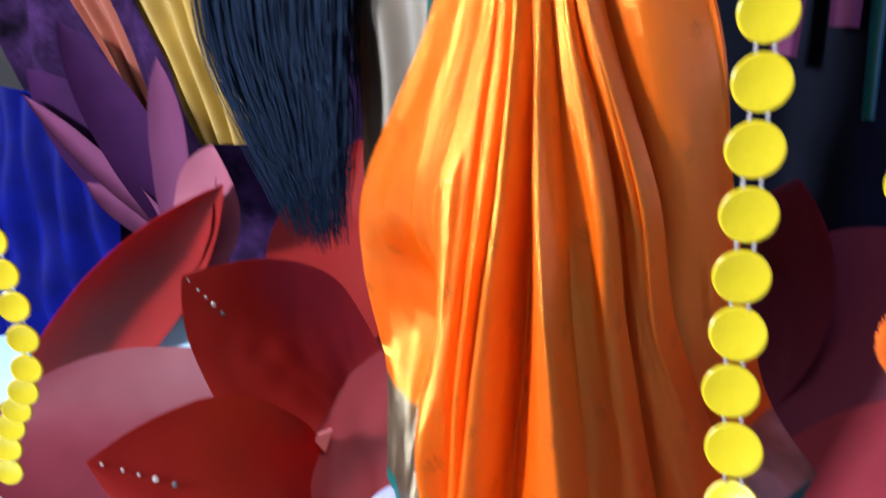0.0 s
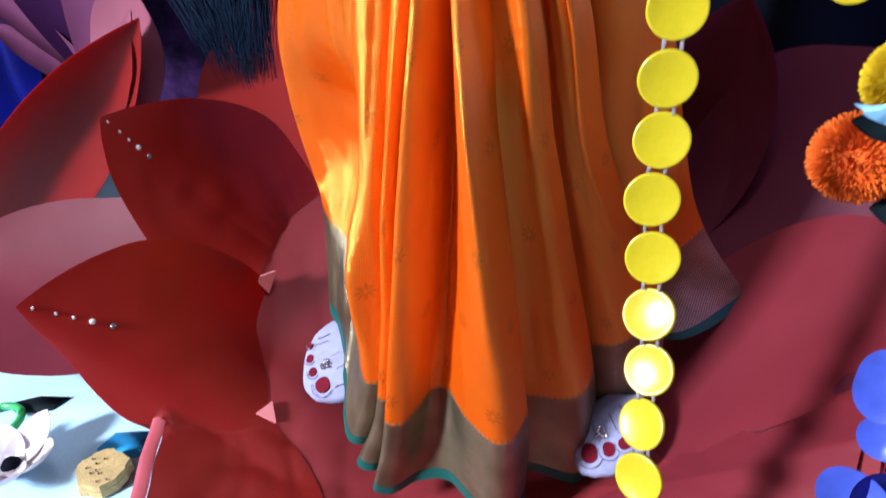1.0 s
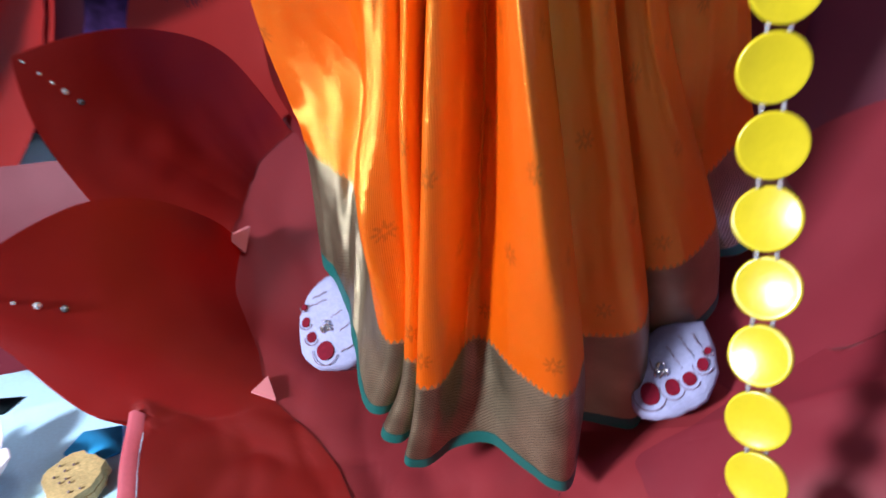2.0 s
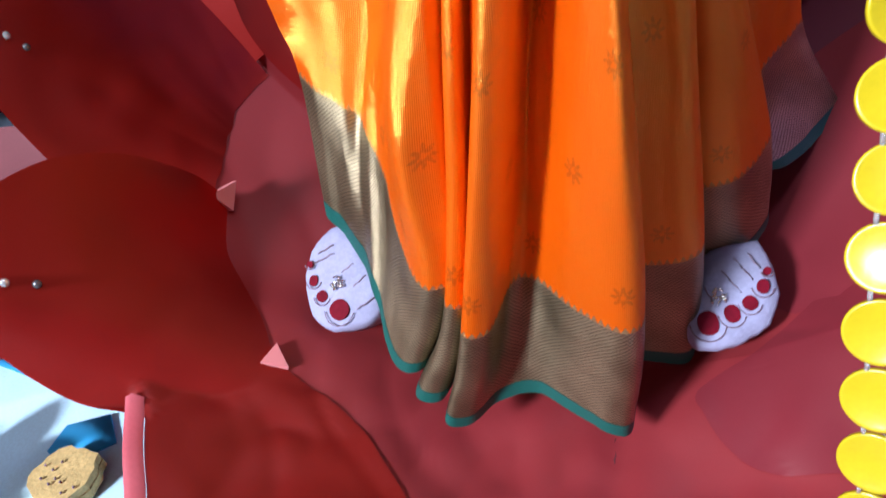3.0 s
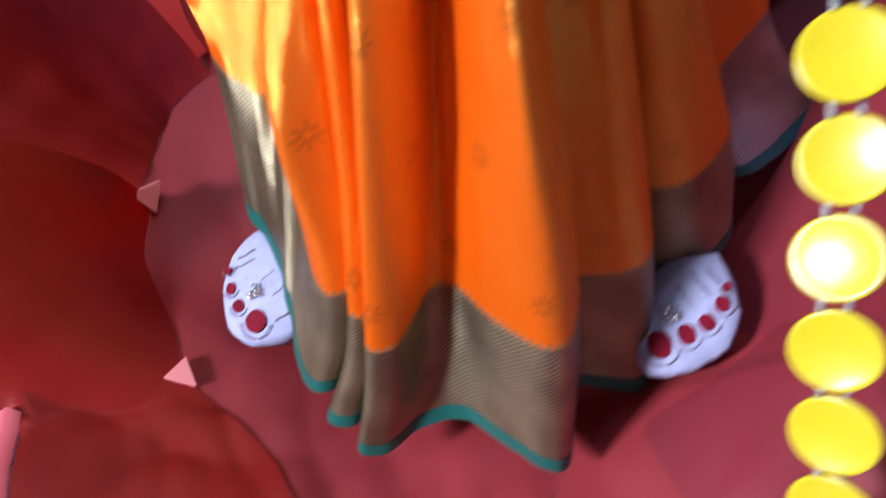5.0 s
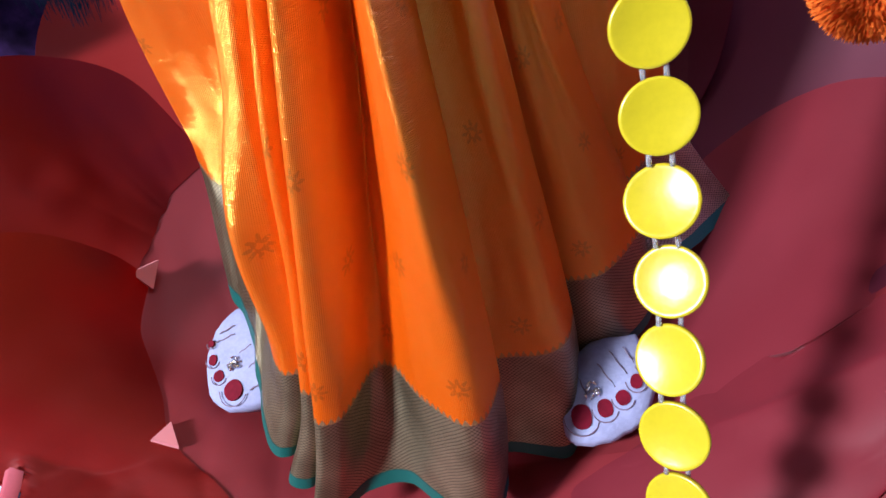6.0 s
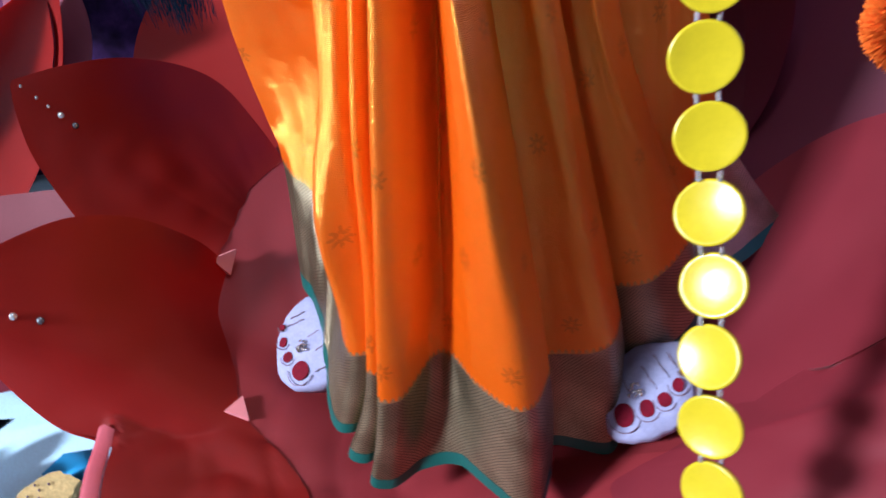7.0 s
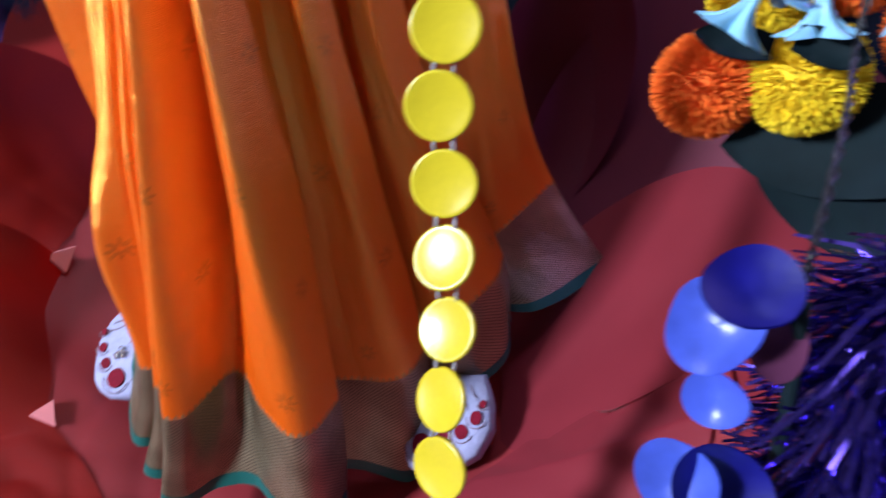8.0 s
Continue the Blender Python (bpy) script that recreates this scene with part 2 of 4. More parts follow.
def catmull(p, n):
    """A smooth curve through the points p, n steps a span."""
    p = [Vector(q) for q in p]
    q = [p[0] * 2 - p[1], *p, p[-1] * 2 - p[-2]]
    out = []
    for i in range(1, len(q) - 2):
        a, b, c, d = q[i - 1:i + 3]
        for k in range(n):
            t = k / n
            out.append(0.5 * (2 * b + (c - a) * t + (2 * a - 5 * b + 4 * c - d) * t * t + (3 * b - a - 3 * c + d) * t ** 3))
    return out + [p[-1]]


def grid_mesh(rows, uvs=None):
    bm = bmesh.new()
    vs = [[bm.verts.new(q) for q in r] for r in rows]
    uv = bm.loops.layers.uv.new("UVMap") if uvs else None
    for i in range(len(rows) - 1):
        for j in range(len(rows[0]) - 1):
            f = bm.faces.new((vs[i][j], vs[i + 1][j], vs[i + 1][j + 1], vs[i][j + 1]))
            if uvs:
                for loop, (a, b) in zip(f.loops, ((i, j), (i + 1, j), (i + 1, j + 1), (i, j + 1))):
                    loop[uv].uv = uvs[a][b]
    return bm


def thick(ob, d, offset=0):
    m = ob.modifiers.new("thickness", "SOLIDIFY")
    m.thickness, m.offset, m.use_rim = d, offset, d > 0.0021
    return ob


def ball(r, at, seg=10, scale=(1, 1, 1)):
    bm = bmesh.new()
    bmesh.ops.create_uvsphere(bm, u_segments=seg, v_segments=max(4, seg // 2), radius=r)
    bmesh.ops.scale(bm, vec=scale, verts=bm.verts)
    bmesh.ops.translate(bm, vec=at, verts=bm.verts)
    return bm


def tube(points, r, seg=6, taper=None):
    """A round bar along the points."""
    bm = bmesh.new()
    rings, n = [], len(points)
    points = [Vector(q) for q in points]
    for i, q in enumerate(points):
        d = (points[min(i + 1, n - 1)] - points[max(i - 1, 0)]).normalized()
        a = d.orthogonal().normalized()
        b = d.cross(a)
        rr = r * (taper(i / (n - 1)) if taper else 1)
        rings.append([bm.verts.new(q + rr * (math.cos(k * math.tau / seg) * a + math.sin(k * math.tau / seg) * b)) for k in range(seg)])
    for r0, r1 in zip(rings, rings[1:]):
        for k in range(seg):
            bm.faces.new((r0[k], r0[(k + 1) % seg], r1[(k + 1) % seg], r1[k]))
    bm.faces.new(rings[0][::-1])
    bm.faces.new(rings[-1])
    return bm


def box(x0, x1, y0, y1, z0, z1):
    bm = bmesh.new()
    bmesh.ops.create_cube(bm, size=1)
    bmesh.ops.scale(bm, vec=(x1 - x0, y1 - y0, z1 - z0), verts=bm.verts)
    bmesh.ops.translate(bm, vec=((x0 + x1) / 2, (y0 + y1) / 2, (z0 + z1) / 2), verts=bm.verts)
    return bm


# ---- the room ----
def setting(name, bm, mat, label, category):
    return tagged(part(name, bm, mat, flat=True), label, category, kind="structure")


setting("floor", box(-2.9, 2.1, -2.1, 2.4, -0.80, -0.75), FLOOR, "grey stone floor of the room", "floor")
setting("ceiling", box(-2.9, 2.1, -2.1, 2.4, 2.6, 2.65), WALL, "plain painted ceiling over the display", "ceiling")
setting("wall_back", box(-2.9, 2.1, 2.4, 2.5, -0.75, 2.6), BLACK, "wall behind the display hung with dark cloth", "wall")
setting("wall_right", box(2.1, 2.2, -2.1, 2.4, -0.75, 2.6), WALL, "plain painted side wall", "wall")
setting("wall_left", box(-3.0, -2.9, -2.1, 2.4, -0.75, 2.6), WALL, "plain painted side wall", "wall")
wl = bmesh.new()
for b in ((-2.9, -2.3, -2.2, -2.1, -0.75, 2.6), (-1.7, 2.1, -2.2, -2.1, -0.75, 2.6), (-2.3, -1.7, -2.2, -2.1, -0.75, 1.7), (-2.3, -1.7, -2.2, -2.1, 2.4, 2.6)):
    one = box(*b)
    me = bpy.data.meshes.new("tmp")
    one.to_mesh(me)
    one.free()
    wl.from_mesh(me)
    bpy.data.meshes.remove(me)
setting("wall_front", wl, WALL, "painted wall with a window opening, facing the display", "wall")

table = thing("table", (0, 0.9, 0), "low display table under a white cloth", "table")
part("tabletop", box(-1.9, 1.3, -0.75, 1.2, -0.04, -0.006), FLOOR, table, flat=True)
for sx in (-1.8, 1.2):
    for sy in (-0.6, 1.1):
        part("leg", box(sx - 0.03, sx + 0.03, sy - 0.03, sy + 0.03, -0.75, -0.04), FLOOR, table)
cloth_rows = [[(x, y, 0.004 * noise.noise((x * 6, y * 6, 0)) + 0.002) for y in np.linspace(0.16, 2.08, 60)] for x in np.linspace(-1.98, 1.28, 80)]
thick(tagged(part("tablecloth", grid_mesh(cloth_rows), WHITE_CLOTH), "white tablecloth with blue printed patches", "tablecloth"), 0.002)


# ---- the paper lotus ----
lotus = thing("paper_lotus", (0, 0.74, 0), "large red paper lotus seat with pointed petals", "lotus seat")
CX, CY = 0.02, 0.74
NOTCH_A = ((-0.322, 0.846, 0.194), (0.90, -0.35, 0.27))
NOTCH_B = ((-0.223, 0.690, 0.099), (0.45, -0.17, 0.87))


def bowl(x, y):
    dx, dy = x - CX, y - CY
    up = 0.036 + 1.05 * (dx * dx + max(dy, 0) ** 2)
    if dy > 0:
        return up
    return up - 0.19 * min(-dy, 0.11) - (0.7 * dx * dx * min(-dy / 0.2, 1) if dx > 0 else 0)


def surface(x, y):
    """The creased paper of the bowl."""
    front = min(1, max(0, (CY - y) / 0.08))
    return bowl(x, y) + 0.009 * front * abs(noise.noise((x * 15 - y * 11, y * 12 + x * 7, 2))) + 0.006 * abs(noise.noise((x * 13 + y * 6, y * 8, 5))) ** 0.6 + 0.005 * noise.noise((x * 9, y * 9, 3)) + 0.004 * abs(noise.noise((x * 5, y * 5, 8)))


def rim_at(deg):
    return 0.42 - 0.072 * math.exp(-((deg - 195) / 36) ** 6) + 0.10 * math.exp(-((deg - 275) / 30) ** 2) + 0.06 * math.exp(-((deg - 130) / 20) ** 2)


def L(p):
    """World to the lotus's own place."""
    return (p[0], p[1] - 0.74, p[2])


rows = []
for i in range(145):
    a = i * math.tau / 144
    row = []
    for j in range(46):
        reach = rim_at(math.degrees(a))
        r = 0.005 + reach * j / 45
        x, y = CX + r * math.cos(a), CY + r * math.sin(a)
        z = surface(x, y)
        row.append(L((x, y, z)))
    rows.append(row)
rim = []
for i in range(81, 102):
    q, p = Vector(rows[i][-1]), Vector(rows[i][-3])
    out = (q - p).normalized()
    rim.append([q + Vector((0, 0, 0.002)), q + out * 0.010 + Vector((0, 0, 0.004)), q + out * 0.018 - Vector((0, 0, 0.004))])
thick(part("rim", grid_mesh(rim), PINK, lotus, "pale pink rolled paper rim"), 0.0015)
thick(part("lotus_base", grid_mesh(rows), BOWL, lotus, "creased dusky red cloth"), 0.002)


def petal(base, tip, width, normal, cup=0.05, lift=0.04, belly=0.42, mat=None, name="petal", parent=None, gems=0, blunt=0.55, low=1.0):
    """A pointed paper petal from its base to its tip, hollow along its middle, with stick-on stones below its tip."""
    base, tip, normal = Vector(base), Vector(tip), Vector(normal)
    along = tip - base
    side = along.cross(normal).normalized()
    nrm = side.cross(along).normalized()
    mat, parent = mat or RED, parent or lotus

    def at(s, v):
        if s < belly:
            w = blunt + (1 - blunt) * math.sin(math.pi / 2 * s / belly)
        else:
            k = (s - belly) / (1 - belly)
            w = math.cos(math.pi / 2 * k ** 1.35) ** 0.85 if k < 1 else 0
        w = max(w, 0.004)
        q = base + along * s + side * (width / 2 * w * (v if v > 0 else v * low)) - nrm * (lift * math.sin(math.pi * s)) + nrm * (cup * v * v * w)
        q += nrm * (0.007 * noise.noise(q * 6) + 0.002 * noise.noise(q * 25))
        return q - parent.location

    rows = [[at(i / 26, j / 10) for j in range(-10, 11)] for i in range(27)]
    ob = thick(part(name, grid_mesh(rows), mat, parent), 0.0012)
    for g in range(gems):
        s = 0.955 - 0.036 * g
        r = (0.0022, 0.0024, 0.0024, 0.0042, 0.0042)[g]
        q = at(s, -0.02 * g)
        part("stone", ball(r, q + nrm * 0.001, 8), DARKSTONE if g == 4 else STONE, ob)
    return ob


PETALS = [
    ((0.24, 0.84, 0.11), (0.545, 0.85, 0.345), 0.38, (-0.5, -0.35, 0.8), 2),
    ((0.21, 1.10, 0.22), (0.278, 1.125, 0.545), 0.17, (-0.1, -0.95, 0.3), 0),
    ((0.00, 1.06, 0.22), (-0.02, 1.30, 0.60), 0.32, (0.0, -0.9, 0.4), 0),
    ((-0.20, 1.06, 0.21), (-0.33, 1.25, 0.50), 0.26, (0.4, -0.8, 0.5), 0),
]
# the second, pointed petal also takes the paper with shade painted in
for k, (b, t, w, nv, g) in enumerate(PETALS):
    petal(b, t, w, nv, gems=g, mat=(MAROON, SHADED_MAROON)[k] if k < 2 else RED, cup=0.015 if k == 0 else 0.04, lift=0.012 if k == 0 else 0.03)
petal((-1.15, 0.88, 0.02), (-0.60, 1.0, 0.54), 0.19, (0.7, -0.6, -0.1))
petal((-0.35, 1.05, 0.18), (-0.50, 1.30, 0.58), 0.42, (0.3, -0.8, 0.5))
petal((-0.46, 0.90, 0.13), (-0.98, 0.70, 0.16), 0.34, (0.1, -0.5, 0.9), mat=ROSE, gems=3)


def along_curve(spans, n):
    """n + 1 evenly spaced points on smooth spans that meet in corners."""
    pts = []
    for span in spans:
        pts += catmull(span, 12)[1 if pts else 0:]
    run = [0.0]
    for a, b in zip(pts, pts[1:]):
        run.append(run[-1] + (b - a).length)
    out, k = [], 0
    for i in range(n + 1):
        d = run[-1] * i / n
        while k < len(run) - 2 and run[k + 1] < d:
            k += 1
        out.append(pts[k].lerp(pts[k + 1], (d - run[k]) / max(run[k + 1] - run[k], 1e-9)))
    return out


def on_bowl(deg, r, up=0.0022):
    x, y = CX + r * math.cos(radians(deg)), CY + r * math.sin(radians(deg))
    return (x, y, surface(x, y) + up)


def grown_petal(foot, edge, mat, sag, n=90, gems=None, flush=False):
    """A paper petal glued on the bowl along its foot, rising to its pointed free edge."""
    inner, outer = along_curve(foot, n), along_curve(edge, n)
    for i, q in enumerate(inner):
        out = Vector((q.x - CX, q.y - CY, 0)).normalized()
        q += out * 0.006 * noise.noise((i * 0.09, n, 0)) * math.sin(math.pi * i / n)
        q.z = surface(q.x, q.y) + 0.0022
    rows = []
    for i in range(n + 1):
        row = []
        for j in range(29):
            v = j / 28
            q = inner[i].lerp(outer[i], v)
            q.z -= sag * math.sin(math.pi * v) * min(1, (outer[i] - inner[i]).length / 0.15)
            q += Vector((0.7, -0.3, 0.4)) * (0.006 * noise.noise(q * 7) + 0.002 * noise.noise(q * 22)) * math.sin(math.pi * v) ** 0.5
            if math.hypot(q.x - CX, q.y - CY) < rim_at(math.degrees(math.atan2(q.y - CY, q.x - CX)) % 360) + 0.01:
                q.z = max(q.z, surface(q.x, q.y) + 0.0024)
            if flush:
                q.z = surface(q.x, q.y) + 0.0024 + 0.009 * v * v
            row.append(L(q))
        rows.append(row)
    ob = thick(part("petal", grid_mesh(rows), mat, lotus), 0.0012)
    if gems:
        a, b = (Vector(q) for q in gems)
        for g, r in enumerate((0.0022, 0.0024, 0.0024, 0.0042, 0.0042)):
            p = Vector(L(a.lerp(b, (0, 0.28, 0.5, 0.73, 1)[g])))
            i, j = min(((i, j) for i in range(1, n) for j in range(1, 28)), key=lambda k: (Vector(rows[k[0]][k[1]]) - p).length)
            q = Vector(rows[i][j])
            nv = (Vector(rows[i + 1][j]) - Vector(rows[i - 1][j])).cross(Vector(rows[i][j + 1]) - Vector(rows[i][j - 1])).normalized()
            nv = nv if nv.dot((0.7, -0.6, 0.4)) > 0 else -nv
            part("stone", ball(r, p - nv * (p - q).dot(nv) + nv * 0.0018, 8), DARKSTONE if g == 4 else STONE, ob)
    return ob


def rim_line(a0, a1, n):
    return [on_bowl(a0 + (a1 - a0) * k / n, rim_at(a0 + (a1 - a0) * k / n) + 0.003) for k in range(n + 1)]


# the upper petal, behind
grown_petal(
    [[on_bowl(166, 0.37), on_bowl(160, 0.385), on_bowl(152, 0.42), on_bowl(146, 0.44), on_bowl(140, 0.452)]],
    [[(-0.42, 0.765, 0.25), (-0.442, 0.763, 0.293), (-0.476, 0.770, 0.361), (-0.497, 0.787, 0.410), (-0.509, 0.805, 0.445)],
     [(-0.509, 0.805, 0.445), (-0.490, 0.862, 0.446), (-0.461, 0.931, 0.437), (-0.424, 0.993, 0.408), (-0.392, 1.025, 0.368), (-0.355, 1.031, 0.303), (-0.326, 1.029, 0.252)]],
    RED, 0.012, gems=((-0.502, 0.810, 0.437), (-0.477, 0.835, 0.377)))
# the lower petal, whose foot runs on round the front of the bowl
grown_petal(
    [[on_bowl(160, 0.374), on_bowl(171, 0.33), on_bowl(180, 0.28), on_bowl(191, 0.247), on_bowl(206, 0.185), on_bowl(222, 0.17), on_bowl(240, 0.18), on_bowl(258, 0.23), on_bowl(272, 0.34)]],
    [[(-0.325, 0.848, 0.190), (-0.326, 0.814, 0.241), (-0.356, 0.772, 0.290), (-0.383, 0.719, 0.318), (-0.403, 0.667, 0.323), (-0.421, 0.614, 0.317), (-0.436, 0.565, 0.303)],
     [(-0.436, 0.565, 0.303), (-0.422, 0.571, 0.265), (-0.405, 0.579, 0.224), (-0.385, 0.582, 0.180), (-0.355, 0.584, 0.146), (-0.318, 0.590, 0.131)], rim_line(205, 272, 12)],
    RED, 0.012, 130, gems=((-0.424, 0.576, 0.296), (-0.384, 0.632, 0.240)))
# the broad petal behind on the other side, with the sari's shade in its colour
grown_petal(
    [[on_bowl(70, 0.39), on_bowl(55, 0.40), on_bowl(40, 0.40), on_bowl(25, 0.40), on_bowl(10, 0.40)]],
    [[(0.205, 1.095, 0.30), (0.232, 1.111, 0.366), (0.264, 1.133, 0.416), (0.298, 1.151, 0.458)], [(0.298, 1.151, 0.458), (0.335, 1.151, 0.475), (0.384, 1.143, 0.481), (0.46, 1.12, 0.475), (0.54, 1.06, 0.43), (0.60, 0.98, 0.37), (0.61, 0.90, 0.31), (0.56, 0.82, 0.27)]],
    SHADED_MAROON, 0.03)
# the round petal lying in the bowl before it
grown_petal(
    [[on_bowl(14, 0.31, 0.0024), on_bowl(2, 0.22, 0.0024), on_bowl(350, 0.163, 0.0024), on_bowl(342, 0.175, 0.0024), on_bowl(335, 0.203, 0.0024), on_bowl(334, 0.235, 0.0024), on_bowl(337, 0.28, 0.0024), on_bowl(341, 0.33, 0.003)]],
    [[on_bowl(7.5, 0.33, 0.016), on_bowl(7.5, 0.365, 0.018), on_bowl(8, 0.402, 0.016), on_bowl(4, 0.414, 0.012), on_bowl(359, 0.410, 0.008), on_bowl(352, 0.40, 0.0024), on_bowl(346, 0.37, 0.003)]],
    MAROON, 0.0, flush=True)
tear = [(0.107 + 0.0007 * math.sin(k * 2.1), 0.680 - 0.0052 * k) for k in range(8)]
part("tear", tube([L((x, y, surface(x, y) + 0.0004)) for x, y in tear], 0.0011, 5, lambda t: 0.3 + math.sin(math.pi * t)), DARKPAPER, lotus, "dark torn slit in the paper")


def scrap(p, normal, size, turn):
    """A small three-cornered notch of paler paper in the lotus."""
    p, n = Vector(p), Vector(normal).normalized()
    e1 = Vector((0, 0, 1)).cross(n).normalized()
    e2 = n.cross(e1)
    bm = bmesh.new()
    edge = [e1 * math.cos(radians(turn + a)) * size + e2 * math.sin(radians(turn + a)) * size for a in (0, 110, 230)]
    top = [bm.verts.new(L(p + q + n * 0.004)) for q in edge]
    low = [bm.verts.new(L(p + q - n * 0.004)) for q in edge]
    bm.faces.new(top)
    for k in range(3):
        bm.faces.new((top[k], low[k], low[(k + 1) % 3], top[(k + 1) % 3]))
    bmesh.ops.recalc_face_normals(bm, faces=bm.faces)
    return part("notch", bm, NOTCH, lotus, "pale pink paper notch", flat=True)


# ---- the sari ----
sari = thing("sari", (0.05, 0.7, 0), "orange silk sari with bronze zari border and green hem", "sari")
WAIST = Vector((0.075, 0.70, 0.95))


def panel(columns, border_mat=BRONZE, hem=0.12, name="pleat"):
    """One fold of the sari: columns from side to side, each from the hip down to the border line and the hem."""
    cols = []
    for c in columns:
        top = Vector(c[0])
        start = WAIST + (top - WAIST) * 0.45
        start.z = 0.95
        cols.append(catmull([start, *c], 16))
    levels = len(cols[0])
    nb = levels - 17
    n = 8
    lines = [catmull([c[i] for c in cols], n) for i in range(levels)]
    across = [0.0]
    for a, b in zip(lines[nb], lines[nb][1:]):
        across.append(across[-1] + (b - a).length)
    seed = 40 * columns[0][0][0]

    def crease(u, q):
        """Soft wandering folds that run down the cloth, with a fine crinkle."""
        k = min(1, max(0, (0.75 - q.z) / 0.15)) * min(1, max(0.25, (q.z - 0.09) / 0.2))
        return k * (0.009 * noise.noise((u * 26 + seed, q.z * 2.2, seed)) + 0.012 * (0.3 - abs(noise.noise((u * 24 + seed, q.z * 1.4, 3 + seed)))) + 0.0035 * noise.noise((u * 60, q.z * 11, seed)))

    rows = [[(q.x - 0.05, q.y - 0.7 + crease(u, q), q.z) for u, q in zip(across, l)] for l in lines]

    def sheet(i0, i1, rows_):
        uvs, down = [], [0.0] * len(across)
        for i in range(len(rows_) - 1, -1, -1):
            if i < len(rows_) - 1:
                down = [d + (Vector(a) - Vector(b)).length for d, a, b in zip(down, rows_[i], rows_[i + 1])]
            uvs.insert(0, [(u, d) for u, d in zip(across, down)])
        return grid_mesh(rows_, uvs)

    cloth = thick(part(name, sheet(0, 0, rows[:nb + 1]), ORANGE, sari), 0.0012)
    low = rows[nb:]
    cut = int(round(16 * (1 - hem)))
    thick(part("border", sheet(0, 0, low[:cut + 1]), border_mat, cloth, "bronze zari border"), 0.0012)
    thick(part("hem", sheet(0, 0, low[cut:]), GREEN, cloth, "dark green hem"), 0.0018)
    return cloth


LEFT_A = [
    [(-0.03, 0.74, 0.777), (-0.142, 0.765, 0.605), (-0.192, 0.815, 0.49), (-0.190, 0.830, 0.388), (-0.180, 0.822, 0.338), (-0.186, 0.808, 0.190)],
    [(0.0, 0.715, 0.77), (-0.095, 0.740, 0.60), (-0.135, 0.822, 0.485), (-0.136, 0.836, 0.400), (-0.139, 0.803, 0.318), (-0.150, 0.775, 0.180)],
    [(0.02, 0.70, 0.77), (-0.045, 0.700, 0.60), (-0.073, 0.795, 0.480), (-0.091, 0.818, 0.385), (-0.106, 0.782, 0.290), (-0.110, 0.715, 0.168)],
]
LEFT_B = [
    [(0.035, 0.70, 0.77), (-0.01, 0.69, 0.60), (-0.030, 0.698, 0.465), (-0.045, 0.666, 0.365), (-0.055, 0.675, 0.228), (-0.090, 0.672, 0.127)],
    [(0.045, 0.695, 0.77), (0.01, 0.685, 0.60), (-0.01, 0.67, 0.46), (-0.018, 0.665, 0.34), (-0.026, 0.665, 0.223), (-0.066, 0.664, 0.122)],
    [(0.05, 0.70, 0.77), (0.02, 0.70, 0.60), (0.0, 0.69, 0.46), (-0.006, 0.69, 0.34), (-0.018, 0.69, 0.215), (-0.055, 0.69, 0.120)],
]
NARROW = [
    [(0.05, 0.70, 0.77), (0.02, 0.70, 0.60), (0.0, 0.69, 0.46), (-0.022, 0.69, 0.21), (-0.060, 0.69, 0.115)],
    [(0.055, 0.69, 0.77), (0.028, 0.68, 0.61), (0.006, 0.67, 0.46), (-0.026, 0.656, 0.211), (-0.068, 0.655, 0.100)],
    [(0.06, 0.69, 0.77), (0.035, 0.68, 0.61), (0.012, 0.67, 0.46), (-0.012, 0.655, 0.208), (-0.047, 0.652, 0.096)],
    [(0.065, 0.70, 0.77), (0.042, 0.70, 0.61), (0.016, 0.69, 0.46), (-0.006, 0.685, 0.200), (-0.036, 0.680, 0.098)],
]
MAIN_A = [
    [(0.066, 0.70, 0.766), (0.046, 0.69, 0.61), (0.022, 0.685, 0.47), (-0.010, 0.680, 0.195), (-0.036, 0.680, 0.092)],
    [(0.070, 0.68, 0.766), (0.055, 0.665, 0.613), (0.034, 0.655, 0.479), (-0.012, 0.642, 0.193), (-0.039, 0.639, 0.086)],
    [(0.074, 0.682, 0.766), (0.062, 0.670, 0.61), (0.045, 0.660, 0.475), (0.008, 0.645, 0.192), (-0.020, 0.645, 0.078)],
    [(0.080, 0.692, 0.766), (0.068, 0.705, 0.61), (0.052, 0.715, 0.47), (0.024, 0.690, 0.206), (0.008, 0.668, 0.086)],
]
MAIN_B = [
    [(0.083, 0.688, 0.765), (0.076, 0.700, 0.61), (0.063, 0.712, 0.475), (0.045, 0.689, 0.210), (0.043, 0.676, 0.088)],
    [(0.087, 0.680, 0.764), (0.088, 0.666, 0.613), (0.094, 0.648, 0.485), (0.102, 0.645, 0.199), (0.100, 0.648, 0.076)],
    [(0.091, 0.682, 0.764), (0.094, 0.674, 0.61), (0.103, 0.654, 0.48), (0.124, 0.652, 0.196), (0.120, 0.655, 0.069)],
    [(0.095, 0.695, 0.764), (0.102, 0.700, 0.607), (0.106, 0.700, 0.468), (0.128, 0.700, 0.196), (0.122, 0.700, 0.072)],
]
